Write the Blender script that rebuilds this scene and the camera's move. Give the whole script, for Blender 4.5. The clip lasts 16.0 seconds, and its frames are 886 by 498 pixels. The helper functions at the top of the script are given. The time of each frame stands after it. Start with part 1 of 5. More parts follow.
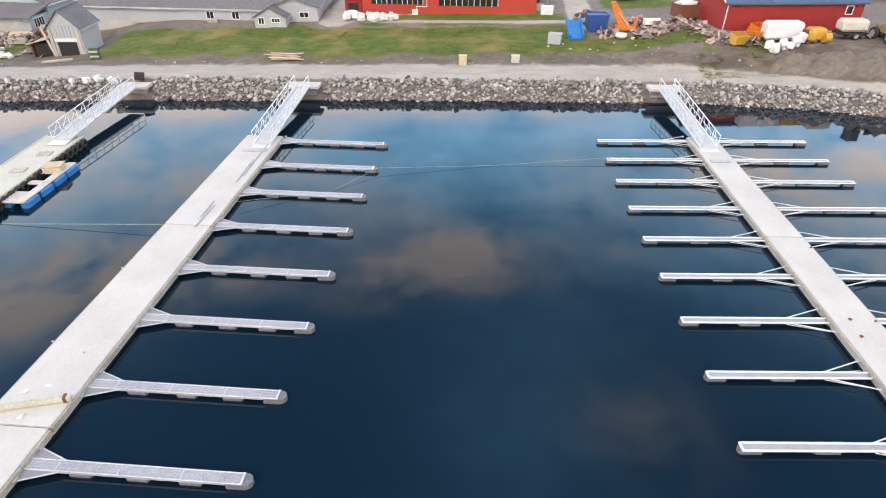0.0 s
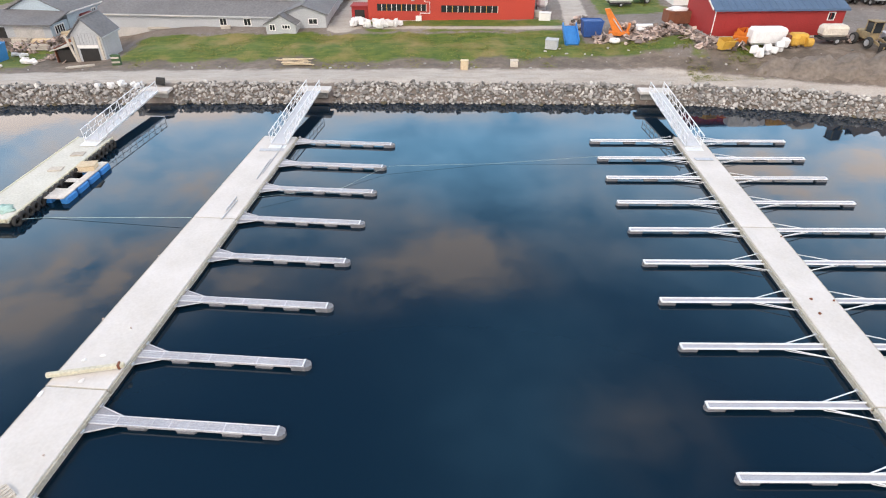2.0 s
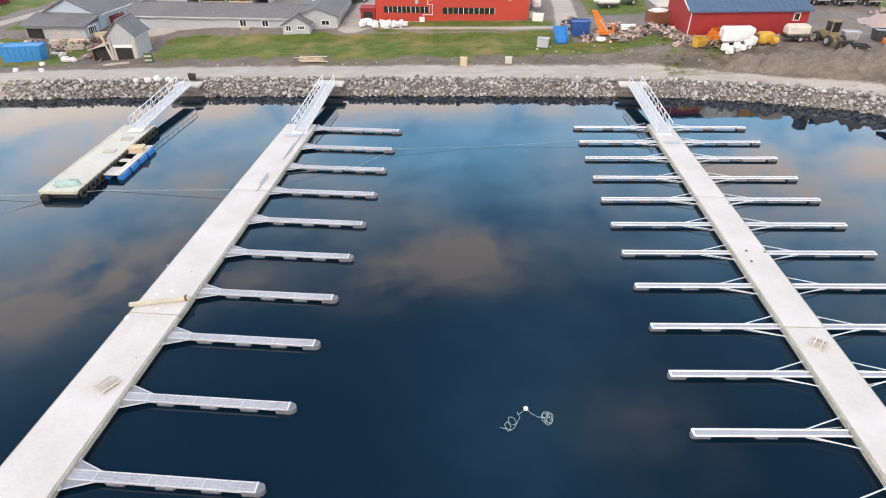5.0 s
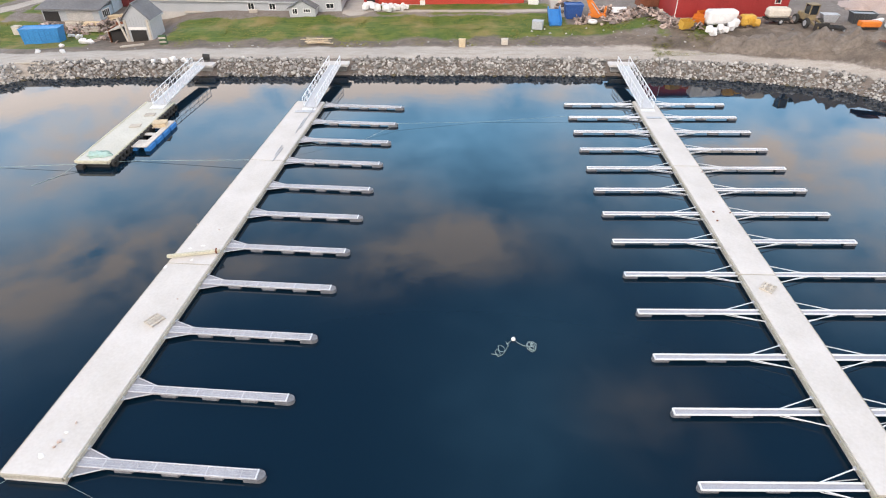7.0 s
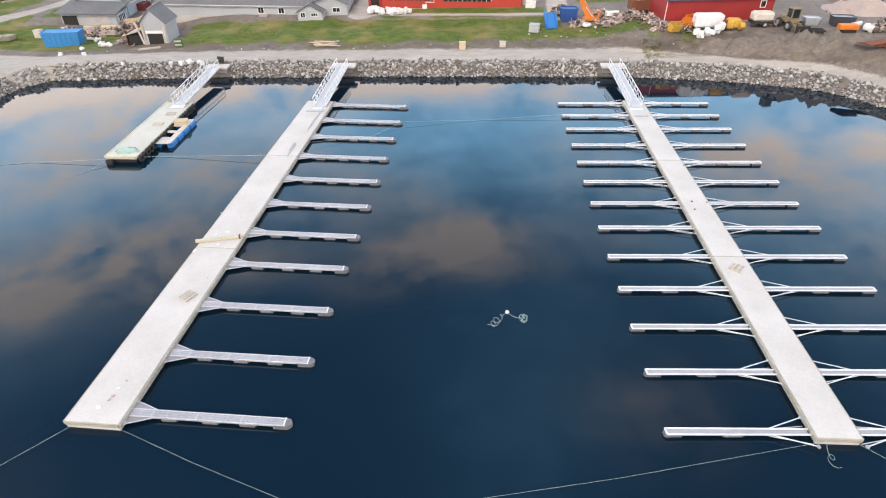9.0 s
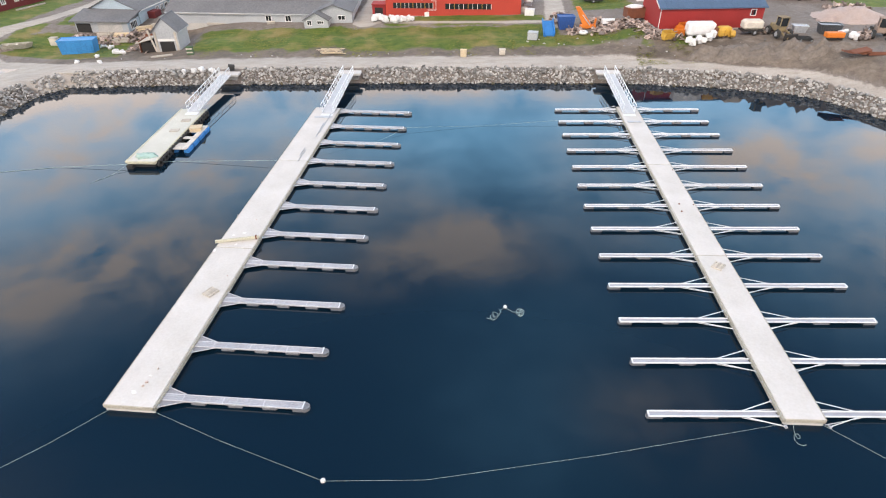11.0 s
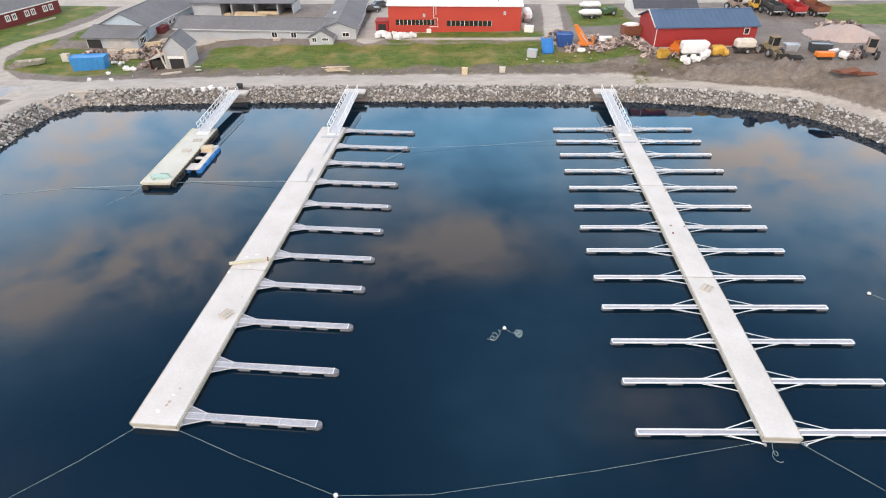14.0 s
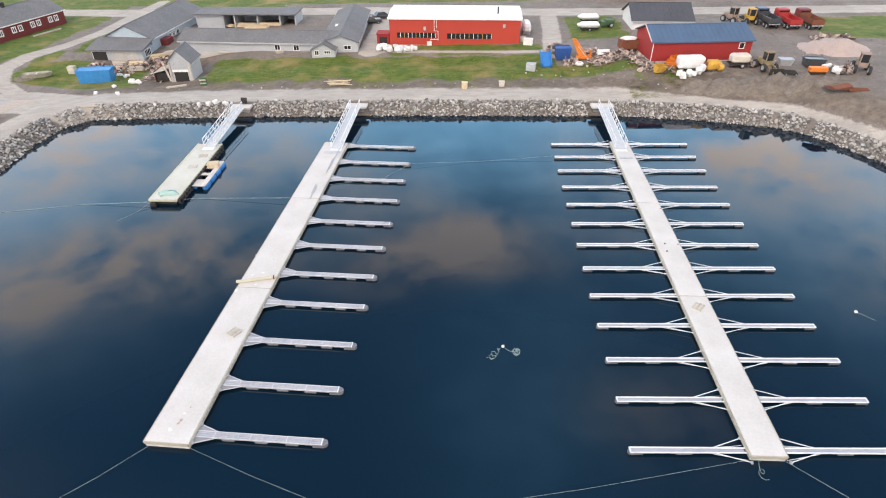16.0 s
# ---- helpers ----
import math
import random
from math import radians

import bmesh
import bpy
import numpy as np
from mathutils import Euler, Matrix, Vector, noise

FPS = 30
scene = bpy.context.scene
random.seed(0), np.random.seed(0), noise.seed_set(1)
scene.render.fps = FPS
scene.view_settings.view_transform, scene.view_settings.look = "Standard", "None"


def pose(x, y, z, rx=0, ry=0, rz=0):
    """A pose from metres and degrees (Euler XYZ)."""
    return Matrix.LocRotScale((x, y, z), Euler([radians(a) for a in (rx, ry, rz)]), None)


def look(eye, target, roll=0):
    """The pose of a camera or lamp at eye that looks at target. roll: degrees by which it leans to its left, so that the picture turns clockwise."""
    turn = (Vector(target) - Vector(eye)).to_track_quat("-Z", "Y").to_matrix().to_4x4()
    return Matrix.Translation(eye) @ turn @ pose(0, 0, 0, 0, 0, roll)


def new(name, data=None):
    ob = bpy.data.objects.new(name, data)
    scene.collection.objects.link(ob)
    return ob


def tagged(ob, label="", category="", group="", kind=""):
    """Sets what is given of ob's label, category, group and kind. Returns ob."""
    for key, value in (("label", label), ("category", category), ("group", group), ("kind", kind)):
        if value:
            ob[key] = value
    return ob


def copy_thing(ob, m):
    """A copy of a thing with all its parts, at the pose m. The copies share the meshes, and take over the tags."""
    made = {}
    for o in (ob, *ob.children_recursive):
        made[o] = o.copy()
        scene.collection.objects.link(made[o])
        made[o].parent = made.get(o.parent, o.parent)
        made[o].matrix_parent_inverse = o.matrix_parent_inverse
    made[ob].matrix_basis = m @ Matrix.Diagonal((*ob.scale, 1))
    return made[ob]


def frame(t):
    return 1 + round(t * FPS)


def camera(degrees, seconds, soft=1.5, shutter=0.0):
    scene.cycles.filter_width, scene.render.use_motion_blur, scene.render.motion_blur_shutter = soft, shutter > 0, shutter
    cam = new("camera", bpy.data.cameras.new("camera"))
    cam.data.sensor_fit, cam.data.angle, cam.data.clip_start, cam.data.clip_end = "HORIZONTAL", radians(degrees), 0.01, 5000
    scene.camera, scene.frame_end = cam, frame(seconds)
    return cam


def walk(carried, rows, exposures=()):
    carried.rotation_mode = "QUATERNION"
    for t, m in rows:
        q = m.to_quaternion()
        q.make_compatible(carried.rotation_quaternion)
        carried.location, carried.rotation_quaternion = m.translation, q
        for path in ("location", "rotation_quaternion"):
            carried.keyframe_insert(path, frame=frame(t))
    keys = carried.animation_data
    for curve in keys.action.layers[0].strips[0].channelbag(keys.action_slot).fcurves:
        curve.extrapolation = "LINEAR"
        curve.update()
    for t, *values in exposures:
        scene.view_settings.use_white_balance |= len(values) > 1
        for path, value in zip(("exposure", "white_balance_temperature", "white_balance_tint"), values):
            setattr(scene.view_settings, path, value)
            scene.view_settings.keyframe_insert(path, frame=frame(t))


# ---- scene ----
cam = camera(74.3, 16.0, soft=1.1)
PATH = [
    (0, (-2.247, 0.391, 20.944), (-2.318, 2.102, 19.817), 0.45),
    (0.5, (-2.349, -0.548, 21.419), (-2.420, 1.164, 20.294), 0.45),
    (1, (-2.275, -1.461, 21.891), (-2.350, 0.252, 20.765), 0.34),
    (1.5, (-2.294, -2.404, 22.174), (-2.369, -0.692, 21.049), 0.28),
    (2, (-2.260, -3.262, 22.413), (-2.337, -1.549, 21.288), 0.22),
    (2.5, (-2.252, -4.423, 22.763), (-2.329, -2.712, 21.637), 0.24),
    (3, (-2.220, -5.704, 23.065), (-2.299, -3.992, 21.940), 0.22),
    (5.5, (-1.640, -12.666, 24.572), (-1.727, -10.954, 23.447), -0.03),
    (5.6, (-1.630, -12.939, 24.635), (-1.716, -11.234, 23.501), -0.02),
    (5.7, (-1.619, -13.212, 24.699), (-1.704, -11.519, 23.547), -0.01),
    (5.8, (-1.609, -13.486, 24.762), (-1.693, -11.802, 23.595), 0.01),
    (5.9, (-1.599, -13.759, 24.825), (-1.683, -12.078, 23.655), 0.01),
    (6, (-1.589, -14.032, 24.889), (-1.672, -12.351, 23.719), 0.01),
    (6.5, (-1.522, -15.322, 25.133), (-1.605, -13.639, 23.964), -0.01),
    (7, (-1.445, -16.667, 25.468), (-1.529, -14.984, 24.300), -0.02),
    (7.5, (-1.350, -17.816, 25.836), (-1.436, -16.134, 24.668), -0.06),
    (8, (-1.266, -19.012, 26.268), (-1.353, -17.329, 25.100), -0.12),
    (8.5, (-1.265, -20.123, 26.715), (-1.353, -18.441, 25.546), -0.16),
    (9, (-1.235, -21.093, 27.119), (-1.324, -19.411, 25.950), -0.18),
    (11.5, (-1.226, -24.382, 29.569), (-1.319, -22.700, 28.400), -0.31),
    (12, (-1.273, -24.718, 30.049), (-1.365, -23.036, 28.880), -0.28),
    (12.5, (-1.284, -24.905, 30.472), (-1.378, -23.222, 29.304), -0.33),
    (13, (-1.329, -25.059, 31.030), (-1.422, -23.377, 29.862), -0.31),
    (13.5, (-1.313, -25.036, 31.554), (-1.407, -23.353, 30.387), -0.33),
    (14, (-1.331, -25.052, 32.166), (-1.426, -23.370, 30.999), -0.34),
    (14.5, (-1.385, -25.078, 32.775), (-1.480, -23.395, 31.608), -0.29),
    (15, (-1.355, -25.177, 33.408), (-1.450, -23.494, 32.240), -0.31),
    (15.5, (-1.298, -25.280, 33.930), (-1.394, -23.597, 32.763), -0.37),
    (16, (-1.348, -25.434, 34.568), (-1.443, -23.751, 33.401), -0.32),
]
walk(cam, [(t, look(eye, target, roll)) for t, eye, target, roll in PATH])

# ---------------------------------------------------------------- light
SUN_ELEV, SUN_ROT = 42.0, 205.0
# the cloud banks over the land: azimuth, elevation, half width, half height (degrees), weight
CLOUDS = [(-38, 15.5, 13, 3.0, 1.4), (-23, 17.5, 9, 2.2, 1.1), (-7, 18.6, 10, 2.0, 1.5), (7, 19.2, 7, 1.4, 0.9), (0.5, 33.2, 5.2, 2.0, 1.3), (-5, 35.2, 5.5, 2.0, 1.25), (-11, 37, 5, 1.8, 0.8),
          (-32.5, 31.5, 6.5, 3.0, 1.6), (-40.5, 30.2, 4, 2.6, 1.5), (-46.5, 29.8, 3, 3.6, 0.9), (-24, 34, 5, 2.0, 0.6), (29, 23.2, 6.5, 2.5, 1.4), (37, 19.5, 7, 2.4, 1.0), (40.5, 28.5, 3, 3, 0.7),
          (25, 47, 8, 3.4, 0.5), (-38, 22.5, 13, 2.4, 0.75), (-24, 25.5, 9, 2.4, 0.65), (-13, 29.5, 8, 2.6, 0.6), (15, 29, 6, 4, 0.4), (12, 24, 5, 1.6, 0.4), (34, 27, 8, 3, 0.35), (4, 36, 5, 1.6, 0.5), (0, 9, 180, 6.5, 1.0)]
SKY_GAIN, CLOUD_DARK, CLOUD_LIGHT, SKY_STRENGTH = 1.8, (19.0, 15.9, 13.2), (29.5, 25.4, 23.0), 0.14


def make_world():
    w = bpy.data.worlds.new("sky")
    scene.world = w
    w.use_nodes = True
    nt = w.node_tree
    nt.nodes.clear()
    N, L = nt.nodes.new, nt.links.new

    def calc(op, a, b=None, clamp=False):
        n = N("ShaderNodeMath")
        n.operation, n.use_clamp = op, clamp
        for i, v in enumerate((a, b)):
            if v is None:
                continue
            if isinstance(v, (int, float)):
                n.inputs[i].default_value = v
            else:
                L(v, n.inputs[i])
        return n.outputs[0]

    def cloud_noise(scale, detail, shift):
        mp, n = N("ShaderNodeMapping"), N("ShaderNodeTexNoise")
        mp.inputs["Scale"].default_value, mp.inputs["Location"].default_value = (1.0, 1.0, 2.2), shift
        L(tc.outputs["Generated"], mp.inputs["Vector"])
        n.inputs["Scale"].default_value, n.inputs["Detail"].default_value, n.inputs["Roughness"].default_value = scale, detail, 0.62
        n.inputs["Distortion"].default_value = 0.25
        L(mp.outputs["Vector"], n.inputs["Vector"])
        return n.outputs["Fac"]

    out, bg, tc, sep = N("ShaderNodeOutputWorld"), N("ShaderNodeBackground"), N("ShaderNodeTexCoord"), N("ShaderNodeSeparateXYZ")
    L(tc.outputs["Generated"], sep.inputs[0])
    sky = N("ShaderNodeTexSky")
    sky.sky_type, sky.sun_disc = "NISHITA", False
    sky.sun_elevation, sky.sun_rotation = radians(SUN_ELEV), radians(SUN_ROT)
    sky.air_density, sky.dust_density, sky.ozone_density = 1.0, 0.3, 3.0
    az = calc("MULTIPLY", calc("ARCTAN2", sep.outputs[0], sep.outputs[1]), 57.2958)
    el = calc("MULTIPLY", calc("ARCSINE", sep.outputs[2]), 57.2958)
    big, wisp = cloud_noise(7.0, 8.0, (0.3, 0.1, 0.2)), cloud_noise(2.6, 6.0, (1.7, 0.4, 0.9))
    total = None
    for a, e, w_az, w_el, weight in CLOUDS:
        u, v = calc("DIVIDE", calc("SUBTRACT", az, a), w_az), calc("DIVIDE", calc("SUBTRACT", el, e), w_el)
        r2 = calc("ADD", calc("MULTIPLY", u, u), calc("MULTIPLY", v, v))
        blob = calc("MULTIPLY", calc("POWER", 2.718, calc("MULTIPLY", r2, -0.8)), weight)
        total = blob if total is None else calc("ADD", total, blob)
    # ragged banks ahead, loose broken cloud elsewhere
    bank = calc("MULTIPLY", total, calc("MULTIPLY", calc("SUBTRACT", big, 0.31), 3.6), clamp=True)
    behind = calc("MULTIPLY", calc("SUBTRACT", 0.5, sep.outputs[1]), 1.6, clamp=True)
    loose = calc("MULTIPLY", calc("MULTIPLY", calc("SUBTRACT", wisp, 0.37), 4.0, clamp=True), behind)
    thin = calc("MULTIPLY", calc("MULTIPLY", calc("SUBTRACT", big, 0.48), 1.6, clamp=True), calc("SUBTRACT", 1.0, calc("MULTIPLY", el, 0.021), clamp=True))
    mask = calc("ADD", calc("MAXIMUM", bank, loose), calc("MULTIPLY", thin, 0.5), clamp=True)
    gain = N("ShaderNodeMixRGB")
    gain.blend_type, gain.inputs[0].default_value, gain.inputs[2].default_value = "MULTIPLY", 1.0, (SKY_GAIN * 0.9, SKY_GAIN, SKY_GAIN * 1.02, 1)
    L(sky.outputs["Color"], gain.inputs[1])
    # the clear air is palest low over the land
    low = calc("POWER", 2.718, calc("MULTIPLY", calc("POWER", calc("DIVIDE", calc("SUBTRACT", el, 21.5), 10.6), 2.0), -1.0))
    ahead = calc("MULTIPLY", calc("ADD", sep.outputs[1], 0.1), 1.5, clamp=True)
    gap_u, gap_v = calc("DIVIDE", calc("SUBTRACT", az, 9.0), 15.0), calc("DIVIDE", calc("SUBTRACT", el, 50.0), 17.0)
    gap = calc("POWER", 2.718, calc("MULTIPLY", calc("ADD", calc("MULTIPLY", gap_u, gap_u), calc("MULTIPLY", gap_v, gap_v)), -1.0))
    low = calc("MAXIMUM", low, calc("MULTIPLY", gap, 0.3))
    pale = N("ShaderNodeMixRGB")
    pale.inputs[2].default_value = (10.5, 24.0, 37.0, 1)
    L(calc("MULTIPLY", calc("MULTIPLY", low, ahead), calc("MULTIPLY", big, 1.75), clamp=True), pale.inputs[0])
    L(gain.outputs["Color"], pale.inputs[1])
    cc, mix = N("ShaderNodeMixRGB"), N("ShaderNodeMixRGB")
    cc.inputs[1].default_value, cc.inputs[2].default_value = (*CLOUD_DARK, 1), (*CLOUD_LIGHT, 1)
    L(calc("MULTIPLY", calc("SUBTRACT", 40.0, el), 0.04, clamp=True), cc.inputs[0])
    L(mask, mix.inputs[0]), L(pale.outputs["Color"], mix.inputs[1]), L(cc.outputs["Color"], mix.inputs[2])
    L(mix.outputs["Color"], bg.inputs["Color"])
    bg.inputs["Strength"].default_value = SKY_STRENGTH
    L(bg.outputs["Background"], out.inputs["Surface"])


make_world()
sun = new("sun", bpy.data.lights.new("sun", "SUN"))
sun.data.energy, sun.data.angle, sun.data.color = 1.82, radians(18), (1.0, 0.885, 0.745)
_r, _e = radians(SUN_ROT), radians(SUN_ELEV)
sun.matrix_world = look((0, 0, 0), (-math.sin(_r) * math.cos(_e), -math.cos(_r) * math.cos(_e), -math.sin(_e)))
scene.view_settings.exposure = -0.2


# ---------------------------------------------------------------- materials
def material(name, base, second=None, scale=3.0, rough=0.8, metal=0.0, bump=0.15, fine=30.0, spread=0.5, random_tint=0.0, island=False, spec=0.5, grain=0.45):
    """A surface with variation at two scales, and fine relief."""
    m = bpy.data.materials.new(name)
    m.use_nodes = True
    nt = m.node_tree
    N, L = nt.nodes.new, nt.links.new
    b = nt.nodes["Principled BSDF"]
    second = second or tuple(c * 0.72 for c in base)
    tc = N("ShaderNodeTexCoord")
    big, small = N("ShaderNodeTexNoise"), N("ShaderNodeTexNoise")
    big.inputs["Scale"].default_value, big.inputs["Detail"].default_value = scale * 0.25, 6.0
    big.inputs["Roughness"].default_value = 0.6
    small.inputs["Scale"].default_value, small.inputs["Detail"].default_value = fine * 0.25, 3.0
    for n in (big, small):
        L(tc.outputs["Object"], n.inputs["Vector"])
    r = N("ShaderNodeMapRange")
    r.inputs["From Min"].default_value, r.inputs["From Max"].default_value = 0.5 - spread * 0.5, 0.5 + spread * 0.5
    L(big.outputs["Fac"], r.inputs["Value"])
    mix = N("ShaderNodeMixRGB")
    mix.inputs[1].default_value, mix.inputs[2].default_value = (*base, 1), (*second, 1)
    L(r.outputs["Result"], mix.inputs[0])
    ov = N("ShaderNodeMixRGB")
    ov.blend_type, ov.inputs[0].default_value = "OVERLAY", grain
    L(mix.outputs["Color"], ov.inputs[1])
    L(small.outputs["Fac"], ov.inputs[2])
    col = ov.outputs["Color"]
    if random_tint:
        src = N("ShaderNodeNewGeometry").outputs["Random Per Island"] if island else N("ShaderNodeObjectInfo").outputs["Random"]
        hv = N("ShaderNodeHueSaturation")
        mr = N("ShaderNodeMapRange")
        mr.inputs["To Min"].default_value, mr.inputs["To Max"].default_value = 1 - random_tint, 1 + random_tint
        L(src, mr.inputs["Value"])
        L(mr.outputs["Result"], hv.inputs["Value"])
        L(col, hv.inputs["Color"])
        col = hv.outputs["Color"]
    L(col, b.inputs["Base Color"])
    b.inputs["Roughness"].default_value, b.inputs["Metallic"].default_value = rough, metal
    b.inputs["Specular IOR Level"].default_value = spec
    if bump:
        bp = N("ShaderNodeBump")
        bp.inputs["Strength"].default_value, bp.inputs["Distance"].default_value = bump, 0.02
        L(small.outputs["Fac"], bp.inputs["Height"])
        L(bp.outputs["Normal"], b.inputs["Normal"])
    return m


def water_material():
    m = bpy.data.materials.new("sea_water")
    m.use_nodes = True
    nt = m.node_tree
    N, L = nt.nodes.new, nt.links.new
    b = nt.nodes["Principled BSDF"]
    b.inputs["Base Color"].default_value = (0.0026, 0.0118, 0.0235, 1)
    b.inputs["Roughness"].default_value, b.inputs["IOR"].default_value = 0.03, 1.36
    tc = N("ShaderNodeTexCoord")
    n = N("ShaderNodeTexNoise")
    n.inputs["Scale"].default_value, n.inputs["Detail"].default_value = 0.9, 3.0
    L(tc.outputs["Object"], n.inputs["Vector"])
    bp = N("ShaderNodeBump")
    bp.inputs["Strength"].default_value, bp.inputs["Distance"].default_value = 0.05, 0.05
    L(n.outputs["Fac"], bp.inputs["Height"])
    L(bp.outputs["Normal"], b.inputs["Normal"])
    return m


def ground_material():
    """Gravel, road and grass, mixed by the cover painted on the sheet."""
    m = bpy.data.materials.new("ground_cover")
    m.use_nodes = True
    nt = m.node_tree
    N, L = nt.nodes.new, nt.links.new
    b = nt.nodes["Principled BSDF"]
    tc, at = N("ShaderNodeTexCoord"), N("ShaderNodeAttribute")
    at.attribute_name = "cover"
    sep = N("ShaderNodeSeparateColor")
    L(at.outputs["Color"], sep.inputs["Color"])

    def noise_of(scale, detail=5.0, rough=0.6):
        n = N("ShaderNodeTexNoise")
        n.inputs["Scale"].default_value, n.inputs["Detail"].default_value, n.inputs["Roughness"].default_value = scale, detail, rough
        L(tc.outputs["Object"], n.inputs["Vector"])
        return n.outputs["Fac"]

    def two(a, c, fac, lo=0.35, hi=0.65):
        r, x = N("ShaderNodeMapRange"), N("ShaderNodeMixRGB")
        r.inputs["From Min"].default_value, r.inputs["From Max"].default_value = lo, hi
        L(fac, r.inputs["Value"])
        L(r.outputs["Result"], x.inputs[0])
        for i, v in ((1, a), (2, c)):
            if isinstance(v, tuple):
                x.inputs[i].default_value = (*v, 1)
            else:
                L(v, x.inputs[i])
        return x.outputs["Color"]

    sm, sn = N("ShaderNodeMapping"), N("ShaderNodeTexNoise")
    sm.inputs["Scale"].default_value = (0.3, 1.0, 1.0)
    L(tc.outputs["Object"], sm.inputs["Vector"]), L(sm.outputs["Vector"], sn.inputs["Vector"])
    sn.inputs["Scale"].default_value, sn.inputs["Detail"].default_value = 1.3, 5.0
    streak = sn.outputs["Fac"]
    big, mid, fine = noise_of(0.16), noise_of(0.9), noise_of(5.0, 3.0, 0.7)
    dirt = two(two((0.15, 0.126, 0.108), (0.215, 0.185, 0.162), big), (0.105, 0.082, 0.064), mid, 0.5, 0.8)
    road = two(two((0.36, 0.325, 0.285), (0.44, 0.4, 0.352), big), (0.3, 0.268, 0.232), streak, 0.45, 0.8)
    grass = two(two(two((0.042, 0.086, 0.006), (0.09, 0.13, 0.012), mid), (0.13, 0.15, 0.02), streak, 0.45, 0.7), (0.23, 0.18, 0.06), big, 0.5, 0.68)
    speck = two(dirt, (0.42, 0.4, 0.38), fine, 0.62, 0.75)

    def blend(a, c, fac):
        x = N("ShaderNodeMixRGB")
        L(fac, x.inputs[0]), L(a, x.inputs[1]), L(c, x.inputs[2])
        return x.outputs["Color"]

    def edge(w):
        """The painted weight with a ragged border."""
        a, r = N("ShaderNodeMath"), N("ShaderNodeMapRange")
        a.operation = "ADD"
        L(w, a.inputs[0]), L(mid, a.inputs[1])
        r.inputs["From Min"].default_value, r.inputs["From Max"].default_value = 0.85, 1.15
        L(a.outputs[0], r.inputs["Value"])
        return r.outputs["Result"]

    soil = two(two((0.125, 0.098, 0.076), (0.205, 0.168, 0.136), mid), (0.085, 0.072, 0.06), big, 0.45, 0.7)
    col = blend(blend(blend(speck, soil, edge(sep.outputs["Blue"])), road, edge(sep.outputs["Green"])), grass, edge(sep.outputs["Red"]))
    ov = N("ShaderNodeMixRGB")
    ov.blend_type, ov.inputs[0].default_value = "OVERLAY", 0.38
    L(col, ov.inputs[1]), L(fine, ov.inputs[2])
    L(ov.outputs["Color"], b.inputs["Base Color"])
    b.inputs["Roughness"].default_value = 0.95
    bp = N("ShaderNodeBump")
    bp.inputs["Strength"].default_value, bp.inputs["Distance"].default_value = 0.35, 0.1
    L(fine, bp.inputs["Height"]), L(bp.outputs["Normal"], b.inputs["Normal"])
    return m


M_WATER, M_GROUND = water_material(), ground_material()
M_CONC = material("pale_concrete_deck", (0.63, 0.605, 0.582), (0.49, 0.465, 0.43), 0.9, 0.85, fine=24, bump=0.05, spread=0.42, grain=0.13)
M_CONC2 = material("grey_concrete", (0.52, 0.5, 0.47), (0.4, 0.38, 0.35), 2.0, 0.9)
M_TIMBER = material("weathered_timber", (0.46, 0.43, 0.36), (0.28, 0.265, 0.21), 3.0, 0.85)
M_PLANK = material("fresh_sawn_timber", (0.66, 0.54, 0.37), (0.54, 0.43, 0.28), 3.0, 0.8, random_tint=0.15)
M_ALU = material("white_aluminium", (0.78, 0.79, 0.8), (0.68, 0.69, 0.7), 2.0, 0.45, 0.3, bump=0.03)
M_GALV = material("galvanised_steel", (0.5, 0.51, 0.53), (0.4, 0.41, 0.43), 5.0, 0.5, 0.4, bump=0.05)
M_GRATE = material("pale_finger_grating", (0.41, 0.415, 0.45), (0.3, 0.305, 0.335), 4.0, 0.7, 0.0, fine=60)
M_GUSSET = material("grey_root_plate", (0.3, 0.3, 0.325), (0.24, 0.24, 0.26), 4.0, 0.7, 0.0, fine=90)
M_RAIL = material("weathered_aluminium", (0.6, 0.6, 0.63), (0.47, 0.475, 0.5), 3.0, 0.5, 0.3, bump=0.04)
M_TREAD = material("pale_walkway_grating", (0.58, 0.59, 0.61), (0.46, 0.47, 0.49), 4.0, 0.65, 0.1, fine=80)
M_FLOAT = material("grey_plastic_float", (0.19, 0.195, 0.21), (0.13, 0.135, 0.148), 2.0, 0.6)
M_ROCK = material("grey_rock", (0.42, 0.405, 0.38), (0.23, 0.222, 0.21), 3.0, 0.92, bump=0.5, fine=24, random_tint=0.6, island=True)
M_ROCK1 = material("grey_boulder", (0.42, 0.405, 0.38), (0.23, 0.222, 0.21), 3.0, 0.92, bump=0.5, fine=24, random_tint=0.6)
M_RED = material("red_painted_boards", (0.46, 0.05, 0.026), (0.37, 0.04, 0.026), 1.0, 0.7, bump=0.08)
M_REDDARK = material("dark_red_boards", (0.34, 0.026, 0.024), (0.27, 0.022, 0.02), 1.0, 0.75, bump=0.08)
M_MAROON = material("maroon_boards", (0.16, 0.02, 0.02), (0.12, 0.018, 0.018), 1.0, 0.75)
M_GREYWALL = material("pale_grey_wall", (0.45, 0.465, 0.48), (0.36, 0.372, 0.385), 1.0, 0.85)
M_BLUEWALL = material("pale_blue_boards", (0.42, 0.5, 0.56), (0.36, 0.43, 0.48), 1.0, 0.8)
